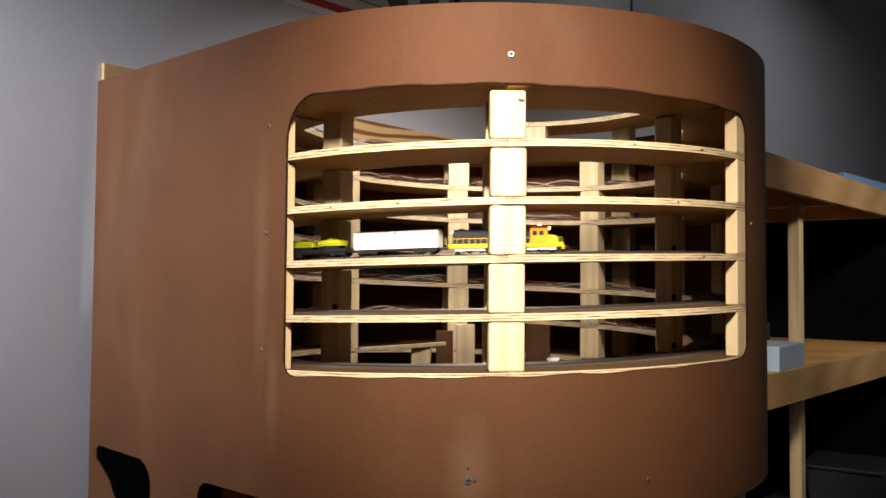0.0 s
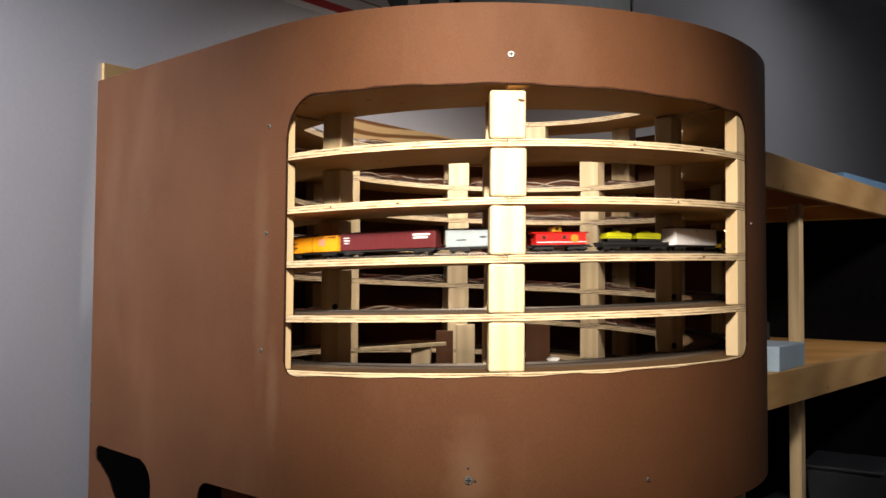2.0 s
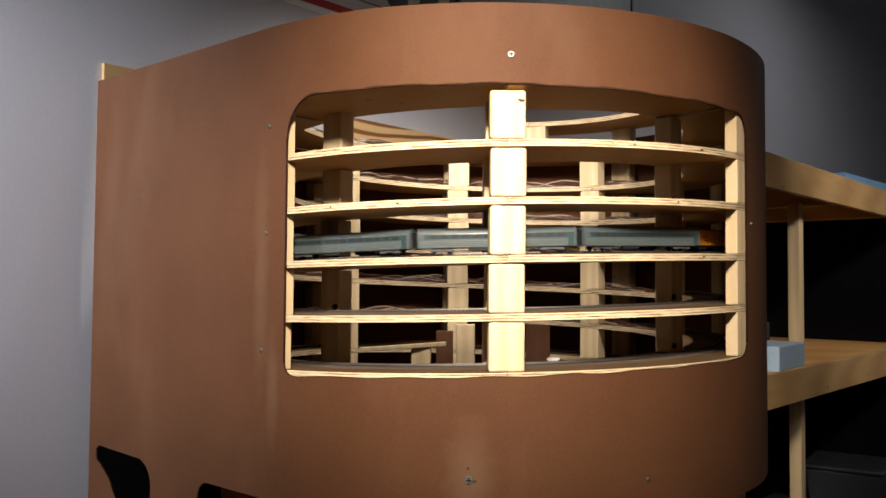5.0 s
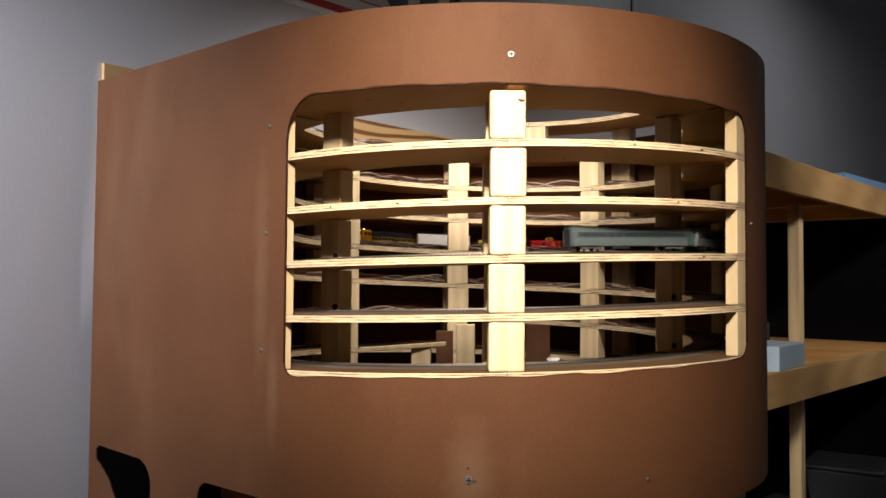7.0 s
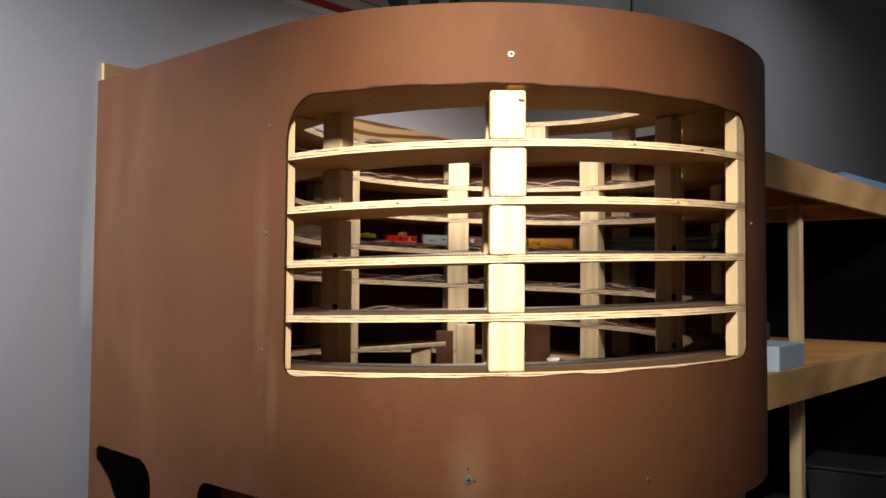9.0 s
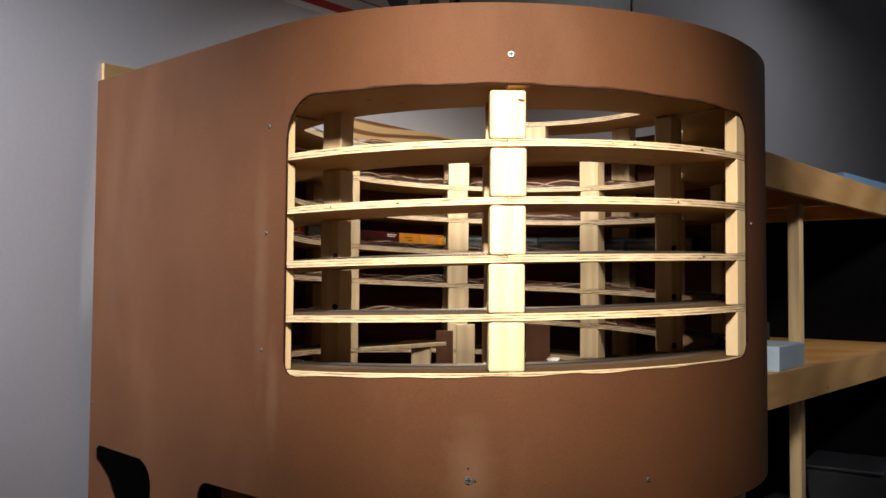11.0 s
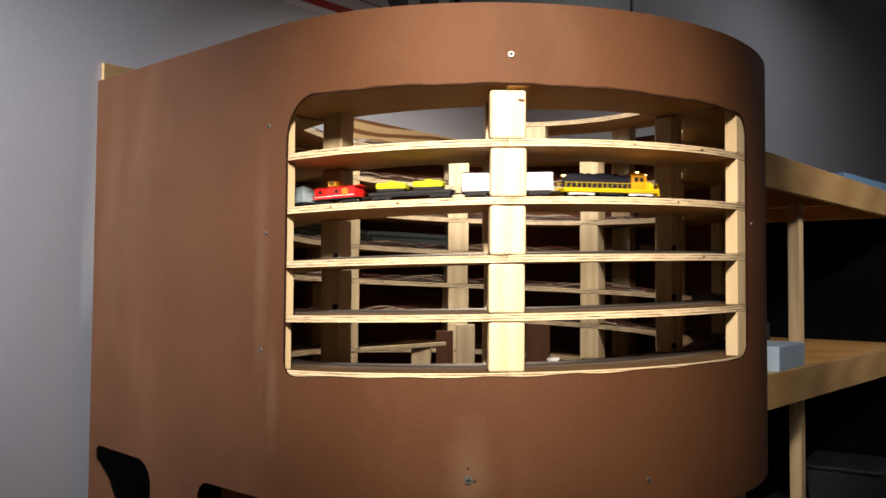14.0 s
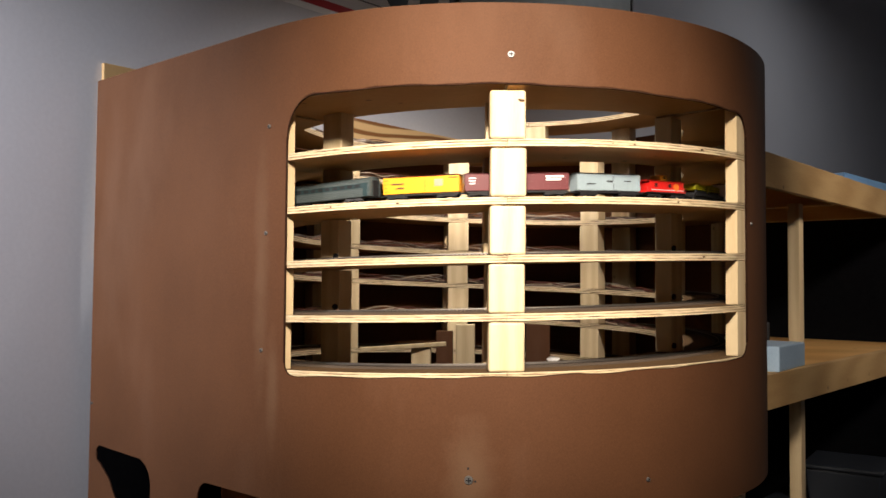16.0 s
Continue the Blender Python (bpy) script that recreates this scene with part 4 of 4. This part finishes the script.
def flatcar():
    c = empty("flatcar", Matrix(), "black flatcar loaded with two lime yellow machines", "flatcar", "train cars")
    h = 0.081
    part("deck", box(-h, h, -0.0155, 0.0155, 0.0105, 0.0165, bevel=0.0007), BLACK, c)
    car_frame(c, h - 0.002)
    for s in (-1, 1):
        truck(c, s * (h - 0.024), BLACK)
        for k in range(9):
            part("stake_pocket", box(-0.0012, 0.0012, -0.0006, 0.0006, 0.0115, 0.0155), BLACK, c, m=pose(-0.068 + k * 0.017, s * 0.0158, 0))
    for x in (-0.039, 0.034):
        m = part("machine", extrude_profile([(-0.029, 0.0235), (0.029, 0.0225), (0.030, 0.0315), (0.024, 0.0345), (-0.025, 0.0350), (-0.029, 0.0325)], -0.0125, 0.0125, 0.0012), LIME, c, "lime yellow machine body", m=pose(x, 0, 0))
        part("machine_cab", box(-0.006, 0.006, -0.008, 0.008, 0.0345, 0.0385, bevel=0.0012), LIME, m, "lime yellow machine cab")
        part("machine_stack", cyl(0.0018, 0.006, 10, m=pose(0.015, 0.004, 0.0345)), BLACK, m)
        part("machine_stripe", box(-0.028, 0.028, -0.0129, 0.0129, 0.0262, 0.0270), BLACK, m, "thin black stripe")
        for s in (-1, 1):
            part("crawler", box(-0.027, 0.027, -0.003, 0.003, 0.0166, 0.0232, bevel=0.0022), BLACK, m, "black crawler track", m=pose(0, s * 0.0105, 0))
    return c


def caboose():
    c = empty("caboose", Matrix(), "bright red caboose with an amber cupola", "caboose", "train cars")
    h = 0.057
    part("body", box(-h + 0.008, h - 0.008, -0.0155, 0.0155, 0.0125, 0.0335, bevel=0.0008), CABRED, c)
    part("roof", section_x([(-0.0170, 0.0335), (0.0170, 0.0335), (0.009, 0.0362), (0, 0.0368), (-0.009, 0.0362)], -h + 0.002, h - 0.002, 0.0003), CABRED, c)
    part("platform", box(-h, h, -0.0150, 0.0150, 0.0105, 0.0125, bevel=0.0004), BLACK, c)
    cu = part("cupola", box(-0.0165, 0.0015, -0.0135, 0.0135, 0.0362, 0.0465, bevel=0.0009), AMBER, c, "amber cupola with small windows")
    for s in (-1, 1):
        part("cupola_window", box(-0.0105, -0.0045, s * 0.0136 - 0.0003, s * 0.0136 + 0.0003, 0.0390, 0.0440), BLACK, cu)
        e = cyl(0.0075, 0.0006, 20)
        part("emblem", e, EMBLEM, c, "round orange emblem", m=pose(s * -0.026 if s > 0 else 0.026, s * 0.0157, 0.0240, 90))
        for x in (-0.034, 0.006):
            part("side_window", box(-0.004, 0.004, -0.0003, 0.0003, 0.0225, 0.0295), BLACK, c, m=pose(x, s * 0.0157, 0))
        part("stripe", box(-h + 0.009, h - 0.009, -0.0002, 0.0002, 0.0165, 0.0178), WHITE, c, "thin white stripe", m=pose(0, s * 0.0157, 0))
        for x in (-h + 0.0015, h - 0.0015):
            part("end_rail", tube([(x, s * 0.013, 0.0125), (x, s * 0.013, 0.0235), (x, 0, 0.0235)], 0.0005, 6), CABRED, c)
        truck(c, s * (h - 0.024), BLACK)
        coupler(c, s * (h + 0.004))
    return c


def coach(label):
    c = empty("passenger_car", Matrix(), label, "passenger car", "train cars")
    h = 0.1465
    sec = [(-0.0160, 0.0090), (0.0160, 0.0090), (0.0165, 0.0200), (0.0165, 0.0350), (0.0140, 0.0425), (0.0080, 0.0462), (0, 0.0472), (-0.0080, 0.0462), (-0.0140, 0.0425), (-0.0165, 0.0350), (-0.0165, 0.0200)]
    part("body", section_x(sec, -h, h, 0.0010), COACH, c, smooth=40)
    for s in (-1, 1):
        part("window_band", box(-h + 0.012, h - 0.012, -0.0002, 0.0002, 0.0262, 0.0345), COACHDARK, c, "dark window band", m=pose(0, s * 0.0167, 0))
        for k in range(13):
            part("window", box(-0.0065, 0.0065, -0.0003, 0.0003, 0.0275, 0.0335), BLACK, c, m=pose(-0.1164 + k * 0.0194, s * 0.0168, 0))
        for k in range(4):
            part("flute", box(-h + 0.003, h - 0.003, -0.0005, 0.0005, -0.0009, 0.0009, bevel=0.0003), COACHLOW, c, m=pose(0, s * (0.0163 + 0.0001 * k), 0.0120 + k * 0.0033))
        for k in range(2):
            part("roof_rib", box(-h + 0.003, h - 0.003, -0.0004, 0.0004, -0.0005, 0.0005), COACHLOW, c, m=pose(0, s * 0.0160, 0.0365 + k * 0.0018))
        part("door", box(-0.0055, 0.0055, -0.0003, 0.0003, 0.0100, 0.0350), COACHDARK, c, m=pose(h - 0.011, s * 0.0168, 0))
        part("diaphragm", box(-0.0012, 0.0012, -0.0085, 0.0085, 0.0100, 0.0400, bevel=0.0005), BLACK, c, m=pose(s * (h + 0.0008), 0, 0))
        part("equipment_box", box(-0.020, 0.020, -0.0045, 0.0045, 0.0040, 0.0088, bevel=0.0006), BLACK, c, m=pose(s * 0.032, s * 0.009, 0))
        truck(c, s * (h - 0.045), ROOFDARK, 0.031)
        coupler(c, s * (h + 0.003))
    return c


# where the nose of the train is: seconds and degrees round the spiral from the front of the fourth turn
NOSE = [(-2.0, -48.0), (0.0, 15.0), (0.5, 30.8), (1.5, 62.4), (3.0, 108.6), (3.5, 123.4), (4.2, 143.3), (6.3, 204.0), (7.0, 222.2), (7.5, 235.6), (8.5, 258.8), (10.0, 289.5), (11.3, 318.2), (12.0, 336.6), (12.5, 349.8), (13.2, 370.2), (14.5, 411.3), (15.5, 444.8), (16.0, 461.4), (18.0, 528.0)]


def nose_at(t):
    n = len(NOSE)
    d = [(NOSE[i + 1][1] - NOSE[i][1]) / (NOSE[i + 1][0] - NOSE[i][0]) for i in range(n - 1)]
    i = max(k for k in range(n - 1) if NOSE[k][0] <= t)
    m0, m1 = [(2 * d[k - 1] * d[k] / (d[k - 1] + d[k]) if 0 < k < n - 1 else d[min(k, n - 2)]) for k in (i, i + 1)]
    w = NOSE[i + 1][0] - NOSE[i][0]
    x = (t - NOSE[i][0]) / w
    return (2 * x ** 3 - 3 * x ** 2 + 1) * NOSE[i][1] + (x ** 3 - 2 * x ** 2 + x) * w * m0 + (-2 * x ** 3 + 3 * x ** 2) * NOSE[i + 1][1] + (x ** 3 - x ** 2) * w * m1


def on_track(phi):
    p = phi - 720.0
    o = ring(R_TRACK, p, deck_z(p) + RAILTOP)
    climb = math.degrees(math.atan(PITCH / (2 * math.pi * R_TRACK)))
    return Matrix.Translation(o) @ pose(0, 0, 0, 0, -climb, p)


def build_train():
    cars = [(diesel(), 10.45)]
    c = boxcar("refrigerator_car", 0.168, WHITE, ROOFDARK, "plain white insulated box car with a dark roof", "freight car", top=0.0475, ribs=0, door=False)
    bars(c, [(0.0, 0.0405, 0.005, 0.002)], INKBLACK, 0.0162, "tiny black mark")
    for s in (-1, 1):
        part("door", box(-0.008, 0.008, -0.0003, 0.0003, 0.0125, 0.0405, bevel=0.0002), WHITE, c, m=pose(0, s * 0.0161, 0))
    cars.append((c, 30.35))
    cars.append((flatcar(), 47.9))
    cars.append((caboose(), 63.4))
    c = boxcar("box_car", 0.138, PALEGREY, ROOFDARK, "pale silver grey ribbed box car with a dark roof", "freight car", ribs=12)
    bars(c, [(0.0, 0.0290, 0.012, 0.0035), (-0.040, 0.030, 0.016, 0.002), (0.040, 0.024, 0.018, 0.002)], INKBLACK, 0.0171, "dark unreadable lettering")
    cars.append((c, 77.4))
    c = boxcar("box_car", 0.194, MAROON, MAROON, "long maroon box car with white lettering", "freight car", ribs=18)
    bars(c, [(-0.070, 0.0365, 0.034, 0.0035), (-0.068, 0.0310, 0.028, 0.0035), (0.083, 0.0350, 0.012, 0.002), (0.083, 0.0300, 0.012, 0.002), (0.083, 0.0250, 0.010, 0.002)], WHITE, 0.0171, "white unreadable lettering")
    cars.append((c, 94.9))
    c = boxcar("refrigerator_car", 0.147, REEFER, MAROON, "bright orange refrigerator car with a brown roof", "freight car", ribs=0, end_mat=MAROON)
    bars(c, [(0.045, 0.030, 0.024, 0.002), (0.040, 0.022, 0.014, 0.0025), (-0.062, 0.0385, 0.018, 0.0015)], INKBLACK, 0.0172, "dark unreadable lettering")
    bars(c, [(-0.034, 0.030, 0.016, 0.013)], PINK, 0.0168, "square pink and red emblem")
    cars.append((c, 112.0))
    for back in (134.7, 163.6):
        cars.append((coach("grey-green streamlined passenger car with fluted sides"), back))
    cars.append((coach("grey-green streamlined passenger car at the train's end"), 192.5))
    return cars


TRAIN = build_train()


def motions():
    steps = [0.25 * k for k in range(65)]
    for car, back in TRAIN:
        walk(car, [(t, on_track(nose_at(t) - back)) for t in steps])


motions()
